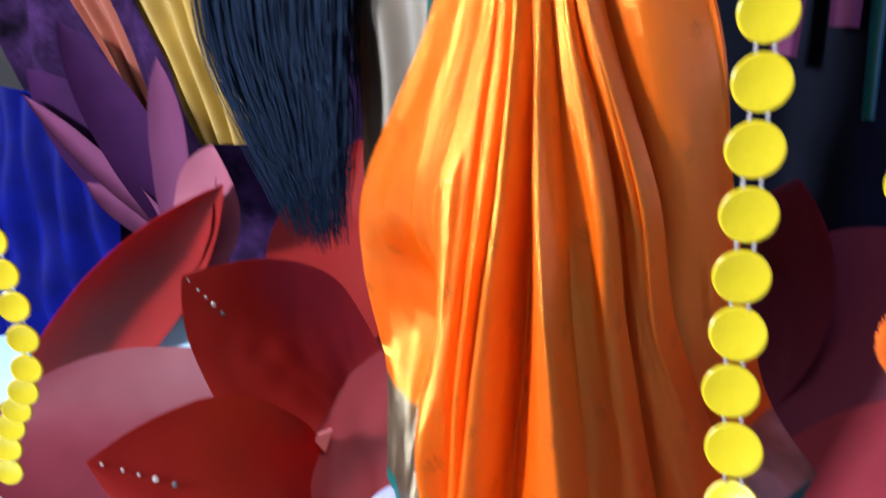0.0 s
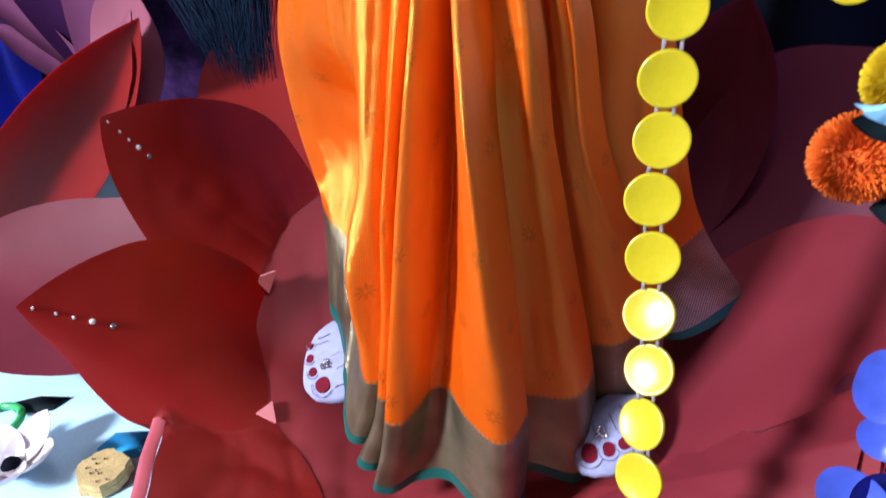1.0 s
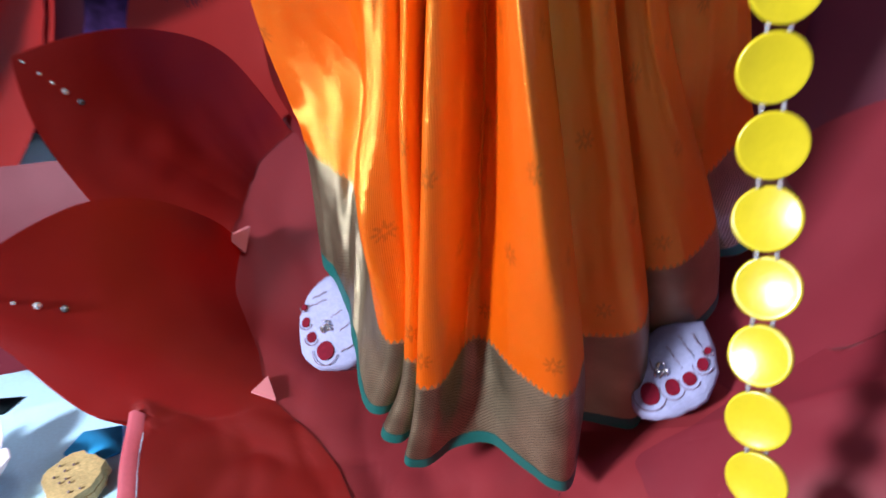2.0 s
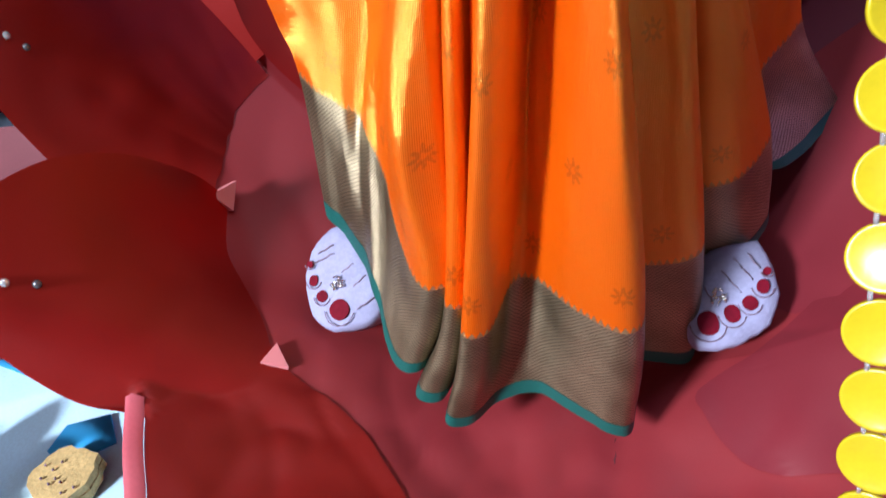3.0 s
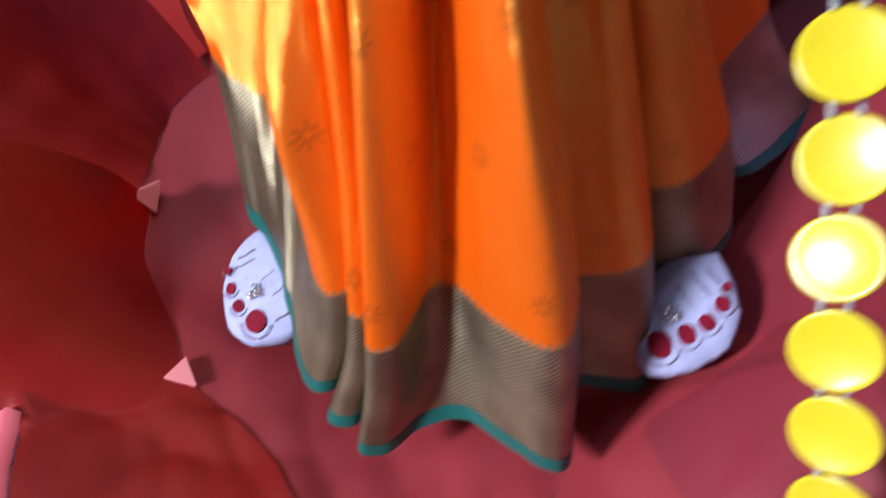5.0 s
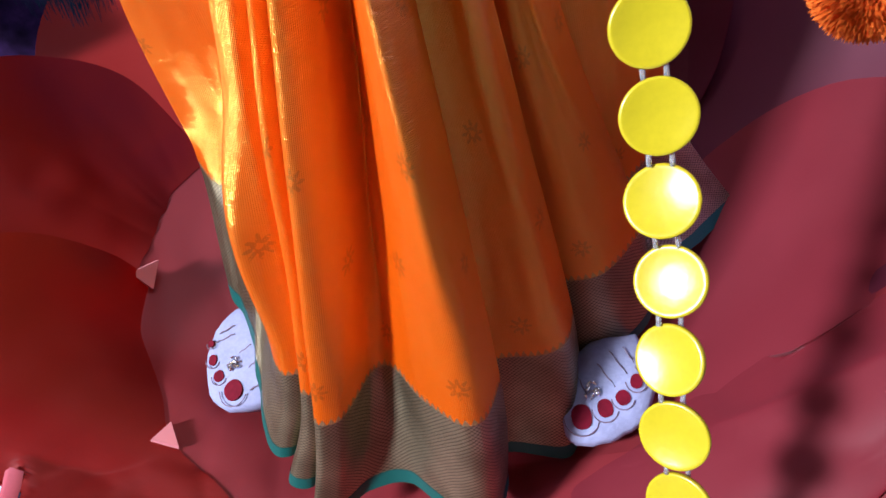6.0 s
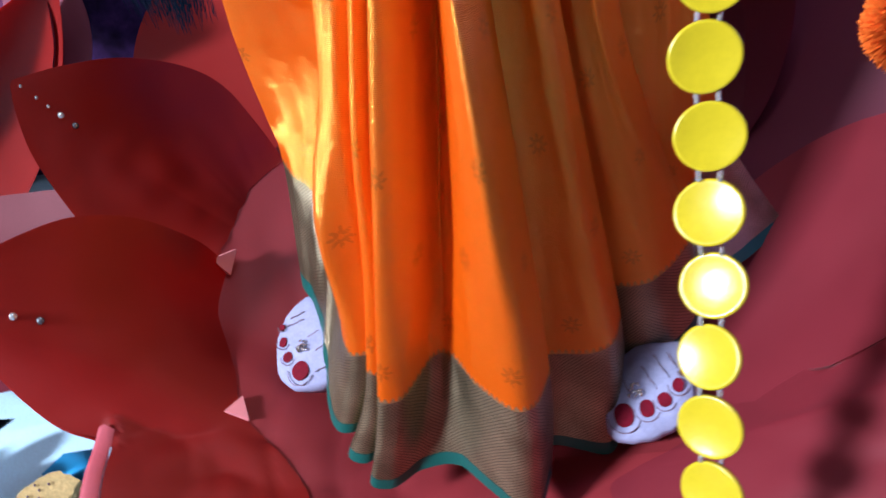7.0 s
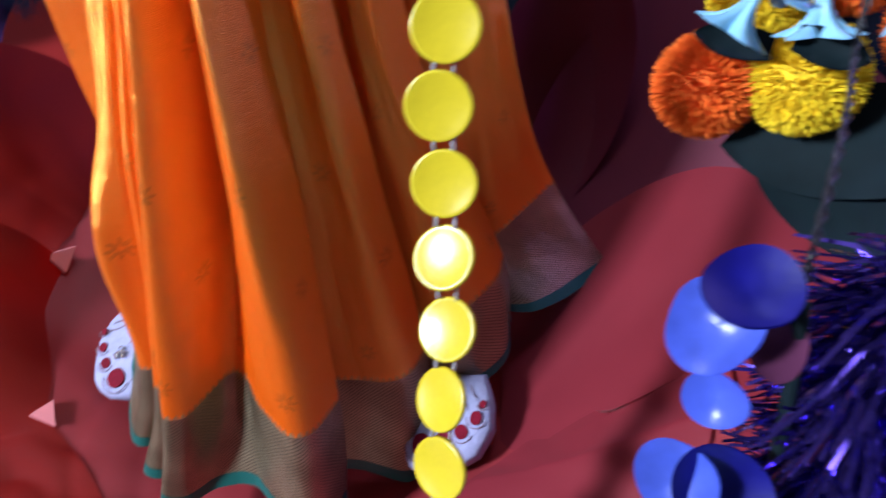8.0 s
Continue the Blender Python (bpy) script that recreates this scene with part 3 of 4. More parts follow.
LAYER_D = [
    [(0.080, 0.705, 0.764), (0.085, 0.712, 0.607), (0.090, 0.715, 0.468), (0.100, 0.735, 0.185), (0.095, 0.735, 0.072)],
    [(0.102, 0.69, 0.764), (0.118, 0.695, 0.61), (0.124, 0.705, 0.467), (0.148, 0.738, 0.190), (0.145, 0.738, 0.072)],
    [(0.109, 0.685, 0.763), (0.133, 0.69, 0.611), (0.142, 0.71, 0.467), (0.175, 0.745, 0.198), (0.176, 0.742, 0.071)],
    [(0.114, 0.70, 0.762), (0.140, 0.715, 0.61), (0.148, 0.745, 0.46), (0.178, 0.785, 0.20), (0.180, 0.785, 0.10)],
]
LAYER_E = [
    [(0.100, 0.71, 0.762), (0.125, 0.73, 0.61), (0.13, 0.755, 0.46), (0.150, 0.79, 0.225), (0.150, 0.79, 0.135)],
    [(0.120, 0.69, 0.761), (0.150, 0.715, 0.605), (0.160, 0.750, 0.455), (0.200, 0.795, 0.235), (0.205, 0.80, 0.140)],
    [(0.126, 0.69, 0.761), (0.160, 0.72, 0.605), (0.174, 0.76, 0.450), (0.232, 0.825, 0.255), (0.243, 0.831, 0.161)],
    [(0.132, 0.71, 0.76), (0.168, 0.75, 0.60), (0.182, 0.80, 0.45), (0.232, 0.87, 0.26), (0.240, 0.87, 0.19)],
]
LAYER_F = [
    [(0.12, 0.72, 0.76), (0.150, 0.765, 0.60), (0.165, 0.81, 0.45), (0.185, 0.87, 0.27), (0.205, 0.875, 0.193)],
    [(0.160, 0.71, 0.76), (0.190, 0.76, 0.60), (0.200, 0.82, 0.44), (0.212, 0.885, 0.268), (0.268, 0.890, 0.192)],
    [(0.202, 0.74, 0.756), (0.219, 0.82, 0.585), (0.240, 0.86, 0.43), (0.262, 0.925, 0.313), (0.324, 0.962, 0.206)],
    [(0.206, 0.75, 0.756), (0.222, 0.835, 0.585), (0.242, 0.875, 0.43), (0.264, 0.945, 0.311), (0.323, 0.976, 0.208)],
    [(0.20, 0.85, 0.75), (0.21, 0.92, 0.58), (0.21, 0.97, 0.42), (0.22, 1.04, 0.31), (0.25, 1.06, 0.23)],
]
for columns in (LEFT_A + LEFT_B, NARROW, MAIN_A + MAIN_B, LAYER_D, LAYER_E, LAYER_F):
    panel(columns)


# ---- the strings of yellow discs ----
def disc_string(name, points, d, label, turns=(0,), leans={}):
    """A hanging string of yellow discs, one at each of the points."""
    ob = thing(name, points[0], label, "garland", "strings of yellow discs")
    o = Vector(points[0])
    rnd = random.Random(len(points))
    pts = [Vector(q) - o for q in points]
    for i, q in enumerate(pts):
        bm = bmesh.new()
        prof = [(0, 0.0014), (0.42, 0.0014), (0.455, 0.0020), (0.49, 0.0018), (0.5, 0.0010), (0.5, -0.001), (0.49, -0.0016), (0, -0.0016)]
        seg = 40
        rings = []
        for r, h in prof:
            if r == 0:
                rings.append([bm.verts.new((0, -h, 0))])
            else:
                rings.append([bm.verts.new((d * r * math.cos(k * math.tau / seg), -h, d * r * math.sin(k * math.tau / seg))) for k in range(seg)])
        for a, b in zip(rings, rings[1:]):
            for k in range(seg):
                k2 = (k + 1) % seg
                if len(a) == 1:
                    bm.faces.new((a[0], b[k2], b[k]))
                elif len(b) == 1:
                    bm.faces.new((a[k], a[k2], b[0]))
                else:
                    bm.faces.new((a[k], a[k2], b[k2], b[k]))
        disc = part("disc", bm, YELLOW, ob)
        if i + 1 < len(pts):
            d0 = (pts[i + 1] - q).normalized()
        lean = -math.degrees(math.atan2(d0.y, d0.z)) if d0.z > 0 else -math.degrees(math.atan2(-d0.y, -d0.z))
        disc.matrix_local = Matrix.Translation(q) @ pose(0, 0, 0, leans.get(i, lean + rnd.uniform(-4, 4)), rnd.uniform(-6, 6), turns[min(i, len(turns) - 1)])
        if i + 1 < len(pts):
            nq = pts[i + 1]
            for sx in (-0.006, 0.006):
                off = Vector((sx, 0.0035, 0.001))
                part("link", tube([q + off + d0 * d * 0.40, nq + off - d0 * d * 0.40], 0.0016, 6), CLEAR, ob, "clear plastic link")
    return ob


string = [
    (0.2475, 0.699, 0.742), (0.2465, 0.693, 0.696), (0.245, 0.687, 0.650), (0.244, 0.680, 0.604), (0.242, 0.676, 0.558), (0.242, 0.672, 0.5145), (0.240, 0.661, 0.472), (0.245, 0.652, 0.428),
    (0.247, 0.641, 0.384), (0.252, 0.629, 0.340), (0.252, 0.612, 0.298), (0.255, 0.596, 0.255), (0.2585, 0.581, 0.213), (0.261, 0.566, 0.172), (0.263, 0.552, 0.131),
]
disc_string("disc_string", string, 0.0412, "hanging string of round yellow plastic discs", (12, 12, 12, 12, 12, 12, 10, 6, -15, -18, -32, -22, -26, -28, -30), {8: -33, 9: -31, 10: -29})
side_string = catmull([(-0.63, 0.62, 0.72), (-0.60, 0.61, 0.571), (-0.583, 0.61, 0.439), (-0.60, 0.61, 0.36), (-0.683, 0.61, 0.253), (-0.72, 0.61, 0.155)], 40)
keep = [side_string[0]]
for q in side_string:
    if (q - keep[-1]).length >= 0.0425:
        keep.append(q)
disc_string("disc_string", [tuple(q) for q in keep], 0.0405, "curving string of yellow plastic discs beside the lotus", (35, 30, 25, 30))
disc_string("disc_string", [(0.352 + 0.001 * k, 0.765 + 0.003 * k, 0.612 + 0.0427 * k) for k in range(12, -1, -1)], 0.0405, "string of yellow plastic discs above the marigolds", (-5, 8, 0, 5))


# ---- the body under the sari ----
rows = []
for i in range(20):
    z = 0.05 + 0.93 * i / 19
    k = i / 19
    rx, ry = 0.135 * (1 - k) + 0.05 * k, 0.11 * (1 - k) + 0.05 * k
    rows.append([(rx * math.cos(a), ry * math.sin(a) - 0.05 * k, z) for a in np.linspace(0, math.tau, 33)])
idol = tagged(part("idol", grid_mesh(rows), ORANGE), "plain dressed idol body under the orange sari", "statue")
idol.location = (0.06, 0.87, 0)


# ---- the feet ----
def foot(name, at, outline, nails, lines, ring, big, label):
    """A stuffed printed foot that slopes down to its toes, with printed nails and a toe ring."""
    ob = thing(name, at, label, "foot", "printed feet")
    e1, e2 = Vector((1, 0, 0)), Vector((0, math.cos(radians(40)), math.sin(radians(40))))
    n = e1.cross(e2)
    edge = catmull([(x, y, 0) for x, y in outline + outline[:1]], 3)[:-1]
    edge = [q * (1 + 0.05 * noise.noise((q.x * 160, q.y * 160, at[0] * 9))) for q in edge]
    c = sum(edge, Vector()) / len(edge)
    bm = bmesh.new()
    rings = []
    for k, h in ((1.0, -0.030), (1.03, -0.012), (1.0, -0.004), (0.93, 0.0), (0.6, 0.0025), (0.3, 0.0035)):
        row = []
        for q in edge:
            w = c + (q - c) * k
            row.append(bm.verts.new(e1 * w.x + e2 * w.y + n * (h + 0.0008 * noise.noise((w.x * 90, w.y * 90, 1)))))
        rings.append(row)
    m = len(edge)
    for a, b in zip(rings, rings[1:]):
        for k in range(m):
            bm.faces.new((a[k], a[(k + 1) % m], b[(k + 1) % m], b[k]))
    bm.faces.new(rings[-1])
    bm.faces.new(rings[0][::-1])
    bmesh.ops.recalc_face_normals(bm, faces=bm.faces)
    part("foot_body", bm, FOOT, ob)

    def top(x, y, h=0.0036):
        return e1 * x + e2 * y + n * h

    def flat(points, h):
        b2 = bmesh.new()
        up = [b2.verts.new(top(x, y, h)) for x, y in points]
        dn = [b2.verts.new(top(x, y, -0.004)) for x, y in points]
        b2.faces.new(up)
        for k in range(len(up)):
            b2.faces.new((up[k], dn[k], dn[(k + 1) % len(up)], up[(k + 1) % len(up)]))
        bmesh.ops.recalc_face_normals(b2, faces=b2.faces)
        return b2

    for x, y, r in nails:
        pts = [(x + r * 0.92 * math.cos(a) * (1 + 0.1 * math.sin(2 * a + x * 300)), y + r * 1.05 * math.sin(a)) for a in np.linspace(0, math.tau, 17)[:-1]]
        part("nail", flat(pts, 0.0042), NAIL, ob, "printed red toenail", flat=True)
        arc = [top(x + r * 1.5 * math.cos(a), y + r * 1.6 * math.sin(a), 0.0034) for a in np.linspace(math.pi * 1.05, math.pi * 1.95, 9)]
        part("toe_line", tube(arc, 0.0006, 5), LINE, ob)
    for x0, y0, x1, y1 in lines:
        pts = [top(x0 + (x1 - x0) * k / 5, y0 + (y1 - y0) * k / 5 + 0.0008 * math.sin(k * 2), 0.0036) for k in range(6)]
        part("toe_line", tube(pts, 0.0007, 5), LINE, ob)
    rnd = random.Random(len(nails))
    rb = bmesh.new()
    for k in range(26):
        a, r = rnd.uniform(0, math.tau), 0.0075 * math.sqrt(rnd.random())
        o = top(ring[0] + r * math.cos(a), ring[1] + r * math.sin(a), 0.006)
        bmesh.ops.create_icosphere(rb, subdivisions=1, radius=rnd.uniform(0.0012, 0.0022), matrix=Matrix.Translation(o))
    part("toe_ring", rb, SILVER, ob, "silver toe ring of clustered stones")
    return ob


foot("printed_foot", (-0.168, 0.757, 0.141),
     [(-0.008, 0.064), (-0.030, 0.045), (-0.039, 0.009), (-0.027, -0.032), (-0.004, -0.045), (0.026, -0.041), (0.049, -0.022), (0.050, 0.030), (0.025, 0.060)],
     [(-0.032, 0.020, 0.0035), (-0.026, 0.003, 0.0055), (-0.015, -0.013, 0.006), (0.005, -0.026, 0.0105)],
     [(-0.024, 0.031, -0.008, 0.041), (-0.027, 0.021, -0.006, 0.032), (0.004, 0.012, 0.016, 0.022), (0.018, -0.002, 0.030, 0.010), (0.024, -0.025, 0.042, -0.012)],
     (0.001, 0.001), 1, "stuffed white foot printed with red toenails")
foot("printed_foot", (0.194, 0.757, 0.134),
     [(0.036, 0.055), (-0.004, 0.045), (-0.026, 0.010), (-0.022, -0.037), (-0.006, -0.044), (0.016, -0.040), (0.034, -0.029), (0.048, -0.014), (0.052, 0.019)],
     [(0.042, 0.026, 0.0035), (0.038, 0.012, 0.0062), (0.027, -0.003, 0.0066), (0.012, -0.013, 0.0078), (-0.008, -0.022, 0.0105)],
     [(0.030, 0.018, 0.014, 0.038), (0.020, 0.006, 0.004, 0.026), (0.036, 0.028, 0.026, 0.042), (-0.004, -0.002, -0.012, 0.012)],
     (0.000, 0.001), 1, "stuffed white foot printed with red toenails")

scrap(NOTCH_A[0], NOTCH_A[1], 0.020, 150)
scrap(NOTCH_B[0], NOTCH_B[1], 0.016, 40)


# ---- things on the cloth ----
def slab(points, z0, z1):
    bm = bmesh.new()
    up = [bm.verts.new((x, y, z1)) for x, y in points]
    dn = [bm.verts.new((x, y, z0)) for x, y in points]
    bm.faces.new(up)
    bm.faces.new(dn[::-1])
    for k in range(len(up)):
        bm.faces.new((up[k], dn[k], dn[(k + 1) % len(up)], up[(k + 1) % len(up)]))
    bmesh.ops.recalc_face_normals(bm, faces=bm.faces)
    return bm


tagged(part("cloth_patch", slab([(-0.50, 0.655), (-0.455, 0.675), (-0.425, 0.64), (-0.465, 0.605), (-0.50, 0.62)], 0.004, 0.0075), BLUE_PRINT), "bright blue patch printed on the white cloth", "cloth print")
tagged(part("cloth_patch", slab([(-0.70, 0.76), (-0.62, 0.735), (-0.60, 0.72), (-0.68, 0.74)], 0.004, 0.0075), BLUE_PRINT), "thin blue band printed on the white cloth", "cloth print")
tagged(part("leaf", slab([(-0.73, 0.64), (-0.69, 0.675), (-0.64, 0.69), (-0.645, 0.66), (-0.69, 0.635)], 0.004, 0.008), LEAF), "dark green leaf lying on the white cloth", "leaf")
rnd = random.Random(4)
bis = bmesh.new()
out = [(-0.443 + (0.036 + rnd.uniform(-0.004, 0.004)) * math.cos(a), 0.585 + (0.034 + rnd.uniform(-0.004, 0.004)) * math.sin(a)) for a in np.linspace(0, math.tau, 23)[:-1]]
biscuit = thing("biscuit", (0, 0, 0), "tan ridged biscuit lying on the white cloth", "biscuit")
part("biscuit_half", slab([q for q in out], 0.006, 0.016), BISCUIT, biscuit, flat=True)
part("biscuit_half", slab([(x * 0.97 - 0.013, y * 0.97 + 0.018) for x, y in out], 0.0165, 0.026), BISCUIT, biscuit, flat=True)
for k in range(9):
    part("speck", ball(0.0016, (-0.443 + rnd.uniform(-0.026, 0.026), 0.585 + rnd.uniform(-0.024, 0.024), 0.028), 6), LINE, biscuit)

lily = thing("white_flower", (-0.575, 0.545, 0.005), "white and pink artificial flower lying on the cloth", "flower")
for k in range(5):
    a = radians(20 + 72 * k)
    petal(lily.location + Vector((0, 0, 0.012)), lily.location + Vector((0.075 * math.cos(a), 0.075 * math.sin(a), 0.055)), 0.06, (-0.3 * math.cos(a), -0.3 * math.sin(a), 1), cup=0.012, lift=0.012, mat=LILY, parent=lily)
part("flower_centre", ball(0.014, (0, 0, 0.016), 10), BLACK, lily, "dark flower centre")
bangle = tagged(part("bangle", tube([(0.04 * math.cos(a), 0.04 * math.sin(a), 0.0) for a in np.linspace(0, math.tau, 41)], 0.006, 8), GREENRIM), "bright green bangle lying on the cloth", "bangle")
bangle.location = (-0.70, 0.60, 0.012)


# ---- behind, beside the idol's hair ----
hair = thing("hair", (-0.33, 0.93, 0.5), "long loose black hair hanging behind the idol", "hair")
locks = [bmesh.new() for _ in range(7)]
rnd = random.Random(7)
for k in range(900):
    u, d = rnd.random(), rnd.uniform(-0.025, 0.025)
    x0, x1 = -0.53 + 0.27 * u, -0.385 + 0.10 * u
    end = 0.46 + 0.05 * abs(u - 0.6) + rnd.uniform(0, 0.07) + 0.16 * max(0, rnd.random() - 0.6)
    pts = catmull([(x0 + 0.05, 0.96 + d, 1.15), (x0 + rnd.uniform(-0.01, 0.01), 0.95 + d, 0.82), ((x0 + x1) / 2 + rnd.uniform(-0.012, 0.012), 0.93 + d, 0.64), (x1 + rnd.uniform(-0.015, 0.015), 0.905 + d * 0.6, end)], 6)
    one = tube([q - hair.location for q in pts], 0.0015, 3, lambda t: 1 - 0.8 * t)
    me = bpy.data.meshes.new("tmp")
    one.to_mesh(me)
    one.free()
    locks[min(6, int(u * 7))].from_mesh(me)
    bpy.data.meshes.remove(me)
for bm in locks:
    tagged(part("lock", bm, HAIR, hair), "loose lock of black hair", kind="stuff")


def drape(name, corners, mat, folds, depth, label, category):
    """A hanging cloth between four corners, with folds running down it."""
    a, b, c, d = (Vector(q) for q in corners)
    nrm = (b - a).cross(d - a).normalized()
    rows = []
    for i in range(61):
        u = i / 60
        row = []
        for j in range(25):
            v = j / 24
            q = a.lerp(b, u).lerp(d.lerp(c, u), v)
            q += nrm * (depth * math.sin(u * folds * math.tau + 1.5 * noise.noise((u * 3, v * 2, folds))) + depth * 1.2 * noise.noise(q * 5))
            row.append(q)
        rows.append(row)
    return thick(tagged(part(name, grid_mesh(rows), mat), label, category), 0.002)


drape("blue_drape", ((-1.95, 1.34, 0.78), (-1.28, 1.28, 0.62), (-1.22, 1.22, 0.0), (-1.95, 1.2, 0.0)), BLUE_CLOTH, 5, 0.03, "deep blue satin drape standing behind the lotus", "drape")
drape("yellow_drape", ((-1.34, 1.42, 1.10), (-0.98, 1.40, 1.10), (-0.80, 1.32, 0.56), (-0.99, 1.33, 0.56)), YELLOW_CLOTH, 4, 0.02, "mustard yellow cloth hanging in folds", "drape")
drape("rust_drape", ((-1.46, 1.33, 1.10), (-1.30, 1.32, 1.10), (-0.94, 1.24, 0.50), (-1.00, 1.24, 0.50)), RUST, 2, 0.012, "rust orange cloth band hanging beside yellow cloth", "drape")
drape("border_cloth", ((-0.33, 1.02, 1.05), (-0.12, 1.0, 1.05), (-0.14, 0.94, 0.58), (-0.28, 0.96, 0.56)), OLD_BRONZE, 2, 0.012, "bronze sari end hanging behind the hip", "drape")
drape("green_edge", ((-0.13, 0.985, 1.05), (-0.03, 0.97, 1.05), (-0.13, 0.93, 0.66), (-0.16, 0.935, 0.66)), GREEN, 1, 0.006, "dark green cloth edge behind the hip", "drape")

drape("patterned_drape", ((-2.0, 1.56, 1.4), (-0.55, 1.50, 1.4), (-0.50, 1.46, 0.02), (-2.0, 1.50, 0.02)), PATTERN, 6, 0.025, "dark purple patterned cloth hanging behind the display", "drape")
paper_flower = thing("paper_flower", (-1.0, 1.12, 0.30), "purple and lilac folded paper flower", "paper flower")
for b, t, w, nv, mt in (
    ((-0.80, 1.08, 0.40), (-1.36, 1.18, 0.76), 0.16, (0.3, -0.8, 0.5), PURPLE),
    ((-0.78, 1.07, 0.40), (-1.24, 1.20, 0.86), 0.12, (0.7, -0.6, 0.3), PURPLE),
    ((-0.80, 1.05, 0.42), (-1.30, 1.12, 0.70), 0.05, (0.2, -0.6, 0.8), LILAC),
    ((-0.80, 1.05, 0.40), (-1.06, 1.06, 0.52), 0.06, (0.2, -0.6, 0.8), LILAC),
    ((-0.78, 1.04, 0.40), (-0.87, 1.14, 0.76), 0.09, (0.2, -0.95, 0.2), LILAC),
    ((-0.74, 1.04, 0.36), (-0.66, 1.05, 0.60), 0.16, (0.1, -0.95, 0.2), MAUVE),
    ((-0.78, 1.03, 0.34), (-0.62, 1.01, 0.55), 0.08, (-0.3, -0.9, 0.3), MAUVE),
):
    petal(b, t, w, nv, cup=0.015, lift=0.015, mat=mt, parent=paper_flower)
drape("black_cloth", ((0.22, 1.32, 1.15), (1.1, 1.32, 1.15), (1.1, 1.30, 0.05), (0.22, 1.30, 0.05)), BLACK, 4, 0.03, "black cloth hanging behind the lotus", "drape")
drape("lilac_ribbon", ((0.267, 1.29, 1.1), (0.300, 1.29, 1.1), (0.262, 1.28, 0.69), (0.226, 1.28, 0.70)), LILAC, 1, 0.006, "pale lilac ribbon hanging behind the discs", "ribbon")
drape("lilac_ribbon", ((0.305, 1.29, 1.1), (0.348, 1.29, 1.1), (0.336, 1.28, 0.725), (0.30, 1.28, 0.73)), LILAC, 1, 0.004, "pale lilac ribbon hanging behind the discs", "ribbon")
drape("teal_ribbon", ((0.345, 1.29, 1.1), (0.37, 1.29, 1.1), (0.365, 1.28, 0.60), (0.35, 1.28, 0.60)), GREEN, 1, 0.004, "narrow dark green ribbon on black cloth", "ribbon")


# ---- marigolds and blue flowers ----
def pompom(at, r, mat, label, seed):
    """A woollen marigold head of many small strands."""
    rnd = random.Random(seed)
    bm = bmesh.new()
    n = 4200
    for k in range(n):
        z = 1 - 2 * (k + 0.5) / n
        a = k * 2.39996 + rnd.uniform(-0.2, 0.2)
        d = Vector((math.sqrt(1 - z * z) * math.cos(a), math.sqrt(1 - z * z) * math.sin(a), z * 0.86))
        d = (d + Vector((rnd.uniform(-0.12, 0.12), rnd.uniform(-0.12, 0.12), rnd.uniform(-0.12, 0.12)))).normalized()
        s = d.orthogonal().normalized()
        s = Matrix.Rotation(rnd.uniform(0, 6.28), 3, d) @ s
        t = d.cross(s)
        ln = r * rnd.uniform(0.94, 1.04)
        w = r * 0.025
        p0, p1, p2 = d * r * 0.55, d * ln * 0.93 + t * w * 0.3, d * ln
        v = [bm.verts.new(q) for q in (p0 - s * w * 0.6, p0 + s * w * 0.6, p1 + s * w, p1 - s * w, p2)]
        bm.faces.new((v[0], v[1], v[2], v[3]))
        bm.faces.new((v[3], v[2], v[4]))
    ob = thing("marigold", at, label, "marigold", "woollen marigolds")
    part("fluff", bm, mat, ob)
    part("core", ball(r * 0.86, (0, 0, 0), 20, (1, 1, 0.86)), mat, ob)
    return ob


pompom((0.394, 0.868, 0.440), 0.043, MARI_O, "orange woollen marigold head on a hanging garland", 1)
pompom((0.461, 0.858, 0.452), 0.044, MARI_Y, "yellow woollen marigold head on a hanging garland", 2)
pompom((0.425, 0.90, 0.505), 0.040, MARI_Y, "yellow woollen marigold head above dark leaves", 3)
pompom((0.55, 0.87, 0.49), 0.045, MARI_O, "orange woollen marigold head on a hanging garland", 4)
pompom((0.485, 0.90, 0.53), 0.042, MARI_O, "orange woollen marigold head above dark leaves", 5)


def leaf(base, tip, width, nv, label):
    ob = thing("leaf", base, label, "leaf", "dark cloth leaves")
    petal(base, tip, width, nv, cup=0.006, lift=0.004, mat=LEAF, parent=ob, name="blade", blunt=0.7)
    return ob


leaf((0.432, 0.835, 0.476), (0.378, 0.83, 0.487), 0.024, (0, -0.9, 0.4), "dark green cloth leaf above the orange marigold")
leaf((0.440, 0.800, 0.490), (0.486, 0.795, 0.478), 0.024, (0, -0.9, 0.4), "dark green cloth leaf above the yellow marigold")
leaf((0.575, 0.85, 0.415), (0.412, 0.865, 0.392), 0.09, (0.1, -0.8, 0.6), "broad dark green cloth leaf under the marigolds")
leaf((0.60, 0.82, 0.36), (0.44, 0.85, 0.375), 0.10, (0.1, -0.7, 0.7), "broad dark green cloth leaf under the marigolds")


def trumpet(base, tip, r, label):
    """A small trumpet-shaped plastic flower with a four-pointed mouth."""
    base, tip = Vector(base), Vector(tip)
    d = (tip - base).normalized()
    a = d.orthogonal().normalized()
    b = d.cross(a)
    rows = []
    for i in range(9):
        k = i / 8
        rr = r * (0.20 + 0.06 * k + 0.85 * k ** 5)
        rows.append([base.lerp(tip, k) - base + (a * math.cos(t) + b * math.sin(t)) * rr * (1 + (0.62 * math.cos(5 * t) * k ** 3)) for t in np.linspace(0, math.tau, 41)])
    ob = thick(tagged(part("jasmine", grid_mesh(rows), JASMINE), label, "flower", "plastic jasmine flowers"), 0.0008)
    ob.location = base
    return ob


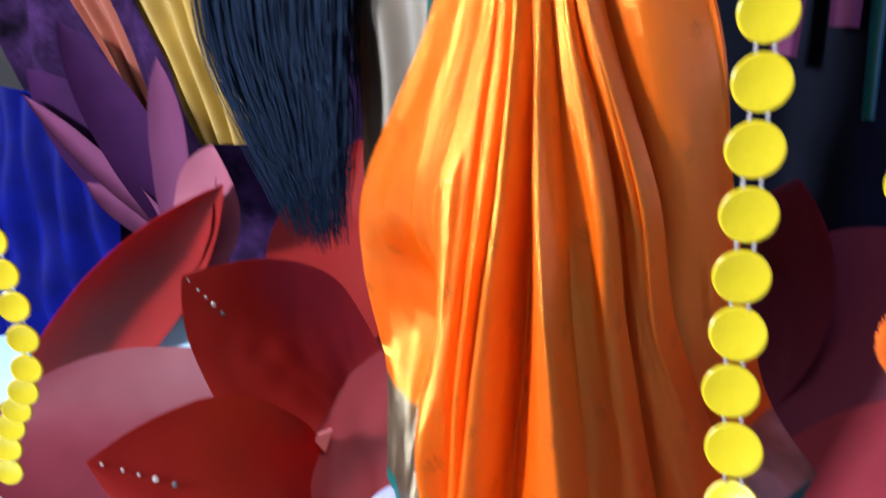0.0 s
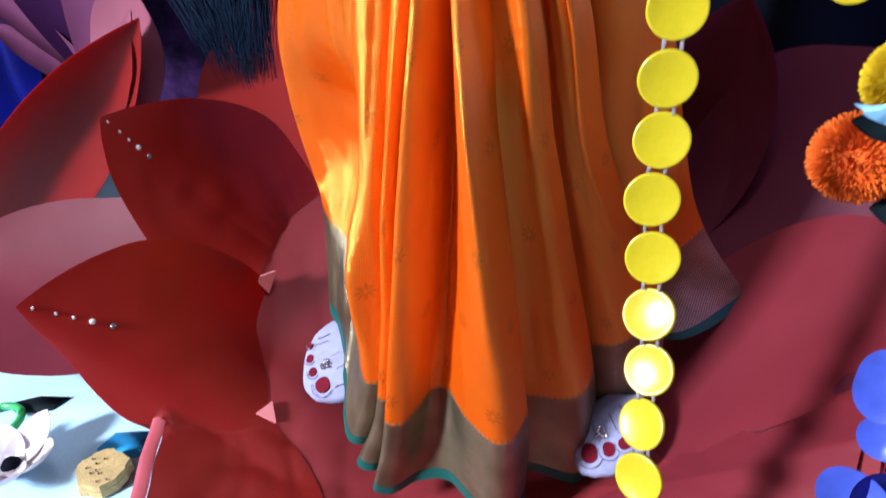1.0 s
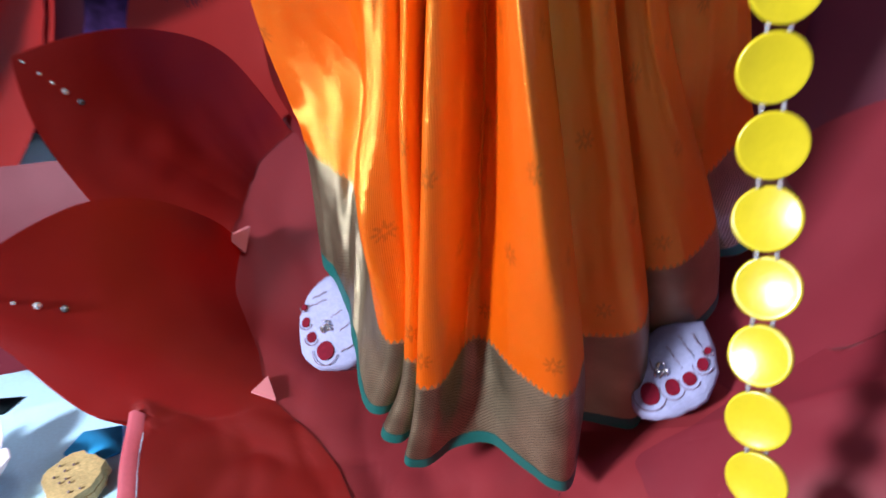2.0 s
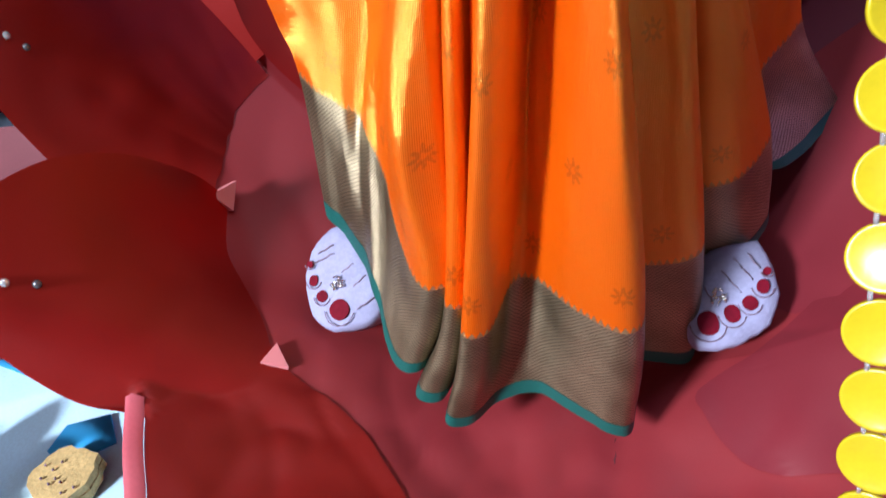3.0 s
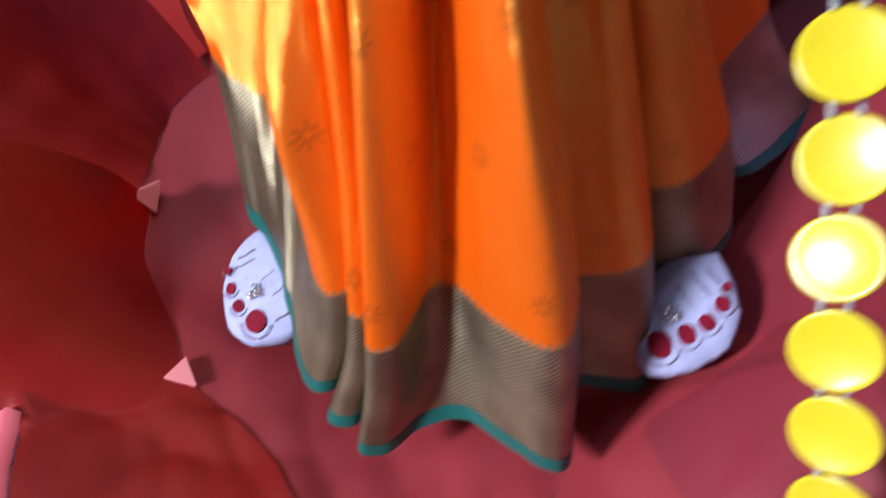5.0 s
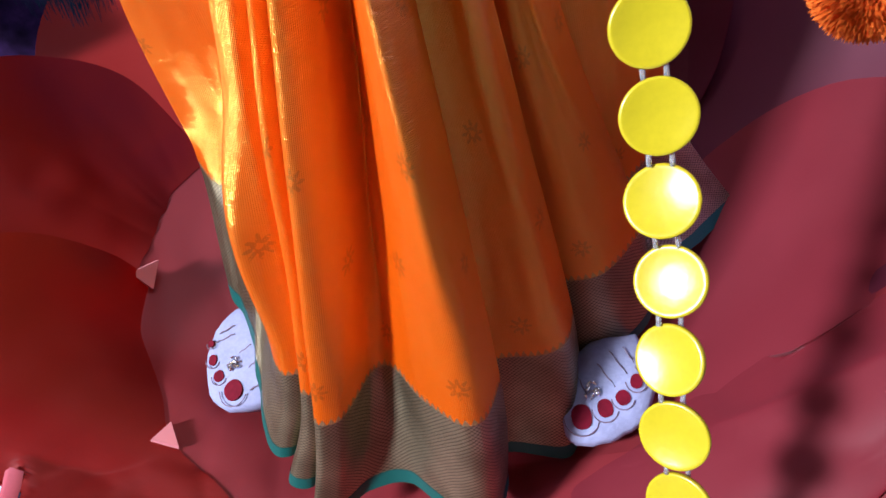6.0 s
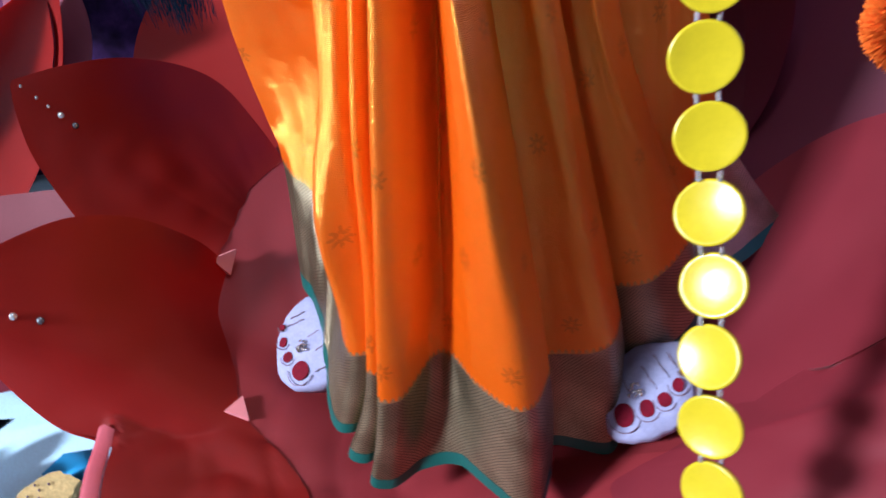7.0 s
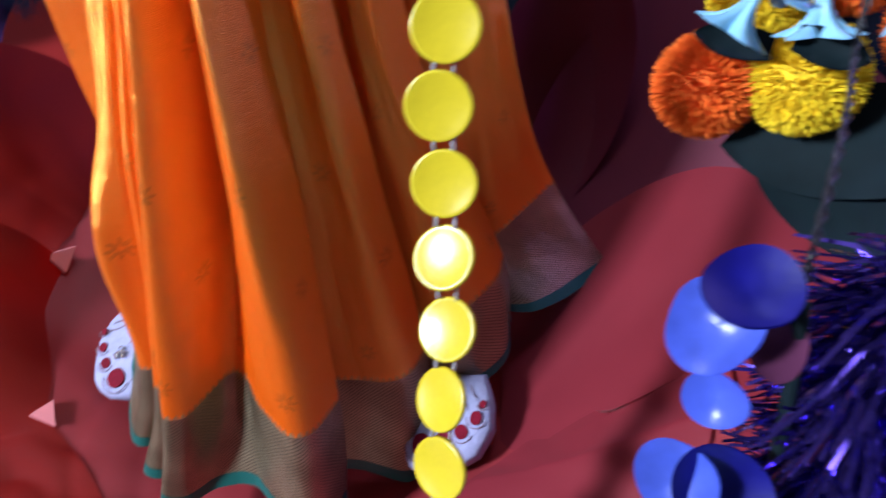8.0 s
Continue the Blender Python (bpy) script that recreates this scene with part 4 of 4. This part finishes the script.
for b, t in (((0.425, 0.82, 0.535), (0.400, 0.815, 0.490)), ((0.452, 0.815, 0.535), (0.455, 0.81, 0.490)), ((0.480, 0.82, 0.540), (0.512, 0.815, 0.512)), ((0.440, 0.83, 0.545), (0.428, 0.82, 0.512))):
    trumpet(b, t, 0.017, "pale blue-white plastic jasmine on the garland")

cord = bmesh.new()
for ph in (0, math.pi):
    base_line = catmull([(0.478, 0.80, 0.62), (0.476, 0.80, 0.50), (0.462, 0.72, 0.465), (0.439, 0.62, 0.428), (0.435, 0.60, 0.40)], 24)
    one = tube([q + Vector((0.0016 * math.cos(k * 0.9 + ph), 0, 0.0016 * math.sin(k * 0.9 + ph))) for k, q in enumerate(base_line)], 0.0012, 5)
    me = bpy.data.meshes.new("tmp")
    one.to_mesh(me)
    one.free()
    cord.from_mesh(me)
    bpy.data.meshes.remove(me)
tagged(part("cord", cord, CORD), "thin twisted black cord of a light string", "cord")


def cup_petal(at, r, nv, mat, parent, seed):
    """A round shallow plastic petal with a wavy rim."""
    n = Vector(nv).normalized()
    a = n.orthogonal().normalized()
    b = n.cross(a)
    rows = []
    for i in range(9):
        k = i / 8
        rows.append([Vector(at) - parent.location + (a * math.cos(t) + b * math.sin(t)) * r * k * (1 + 0.06 * k * math.sin(2 * t + seed) + 0.03 * k * math.sin(3 * t) - 0.06 * k * max(0, math.cos(t + seed)) ** 8) - n * r * 0.32 * (1 - k * k) + n * 0.0012 * math.sin(2 * t + seed) * k for t in np.linspace(0, math.tau, 33)])
    return thick(part("petal", grid_mesh(rows), mat, parent), 0.001)


blue_flower = thing("blue_flower", (0.43, 0.60, 0.30), "pale blue and navy plastic flowers on a tinsel stem", "flower")
cup_petal((0.395, 0.568, 0.411), 0.0215, (-0.25, -0.75, 0.5), BLUE_PETAL, blue_flower, 1)
cup_petal((0.406, 0.556, 0.439), 0.0195, (0.1, -0.55, 0.8), NAVY_PETAL, blue_flower, 2)
cup_petal((0.405, 0.587, 0.354), 0.0155, (-0.3, -0.85, 0.3), BLUE_PETAL, blue_flower, 3)
cup_petal((0.392, 0.566, 0.316), 0.021, (-0.3, -0.8, 0.5), BLUE_PETAL, blue_flower, 4)
cup_petal((0.415, 0.566, 0.312), 0.026, (0.25, -0.8, 0.5), NAVY_PETAL, blue_flower, 5)
cup_petal((0.425, 0.575, 0.400), 0.016, (0.4, -0.7, 0.3), LILAC, blue_flower, 6)
part("stem", tube([(0.03, 0.02, -0.29), (0.02, 0.01, -0.1), (0.01, 0.0, 0.06), (0.0, -0.02, 0.12)], 0.004, 7), LEAF, blue_flower)

rnd = random.Random(11)
tb = bmesh.new()
for k in range(5200):
    h = rnd.random()
    o = Vector((0.455 + 0.03 * h + rnd.uniform(-0.006, 0.006), 0.615 + rnd.uniform(-0.006, 0.006), 0.02 + 0.40 * h))
    d = Vector((rnd.gauss(0, 1), rnd.gauss(0, 1), rnd.gauss(0, 0.6))).normalized()
    s = d.cross(Vector((rnd.gauss(0, 1), rnd.gauss(0, 1), rnd.gauss(0, 1)))).normalized() * 0.0013
    ln = rnd.uniform(0.02, 0.07)
    m = o + d * ln * 0.55 + Vector((0, 0, 0.004))
    e = o + d * ln - Vector((0, 0, rnd.uniform(0, 0.012)))
    v = [tb.verts.new(q) for q in (o - s, o + s, m + s, m - s, e + s * 0.7, e - s * 0.7)]
    tb.faces.new((v[0], v[1], v[2], v[3]))
    tb.faces.new((v[3], v[2], v[4], v[5]))
tagged(part("tinsel", tb, TINSEL), "glittering violet and dark blue tinsel garland", "tinsel", kind="stuff")
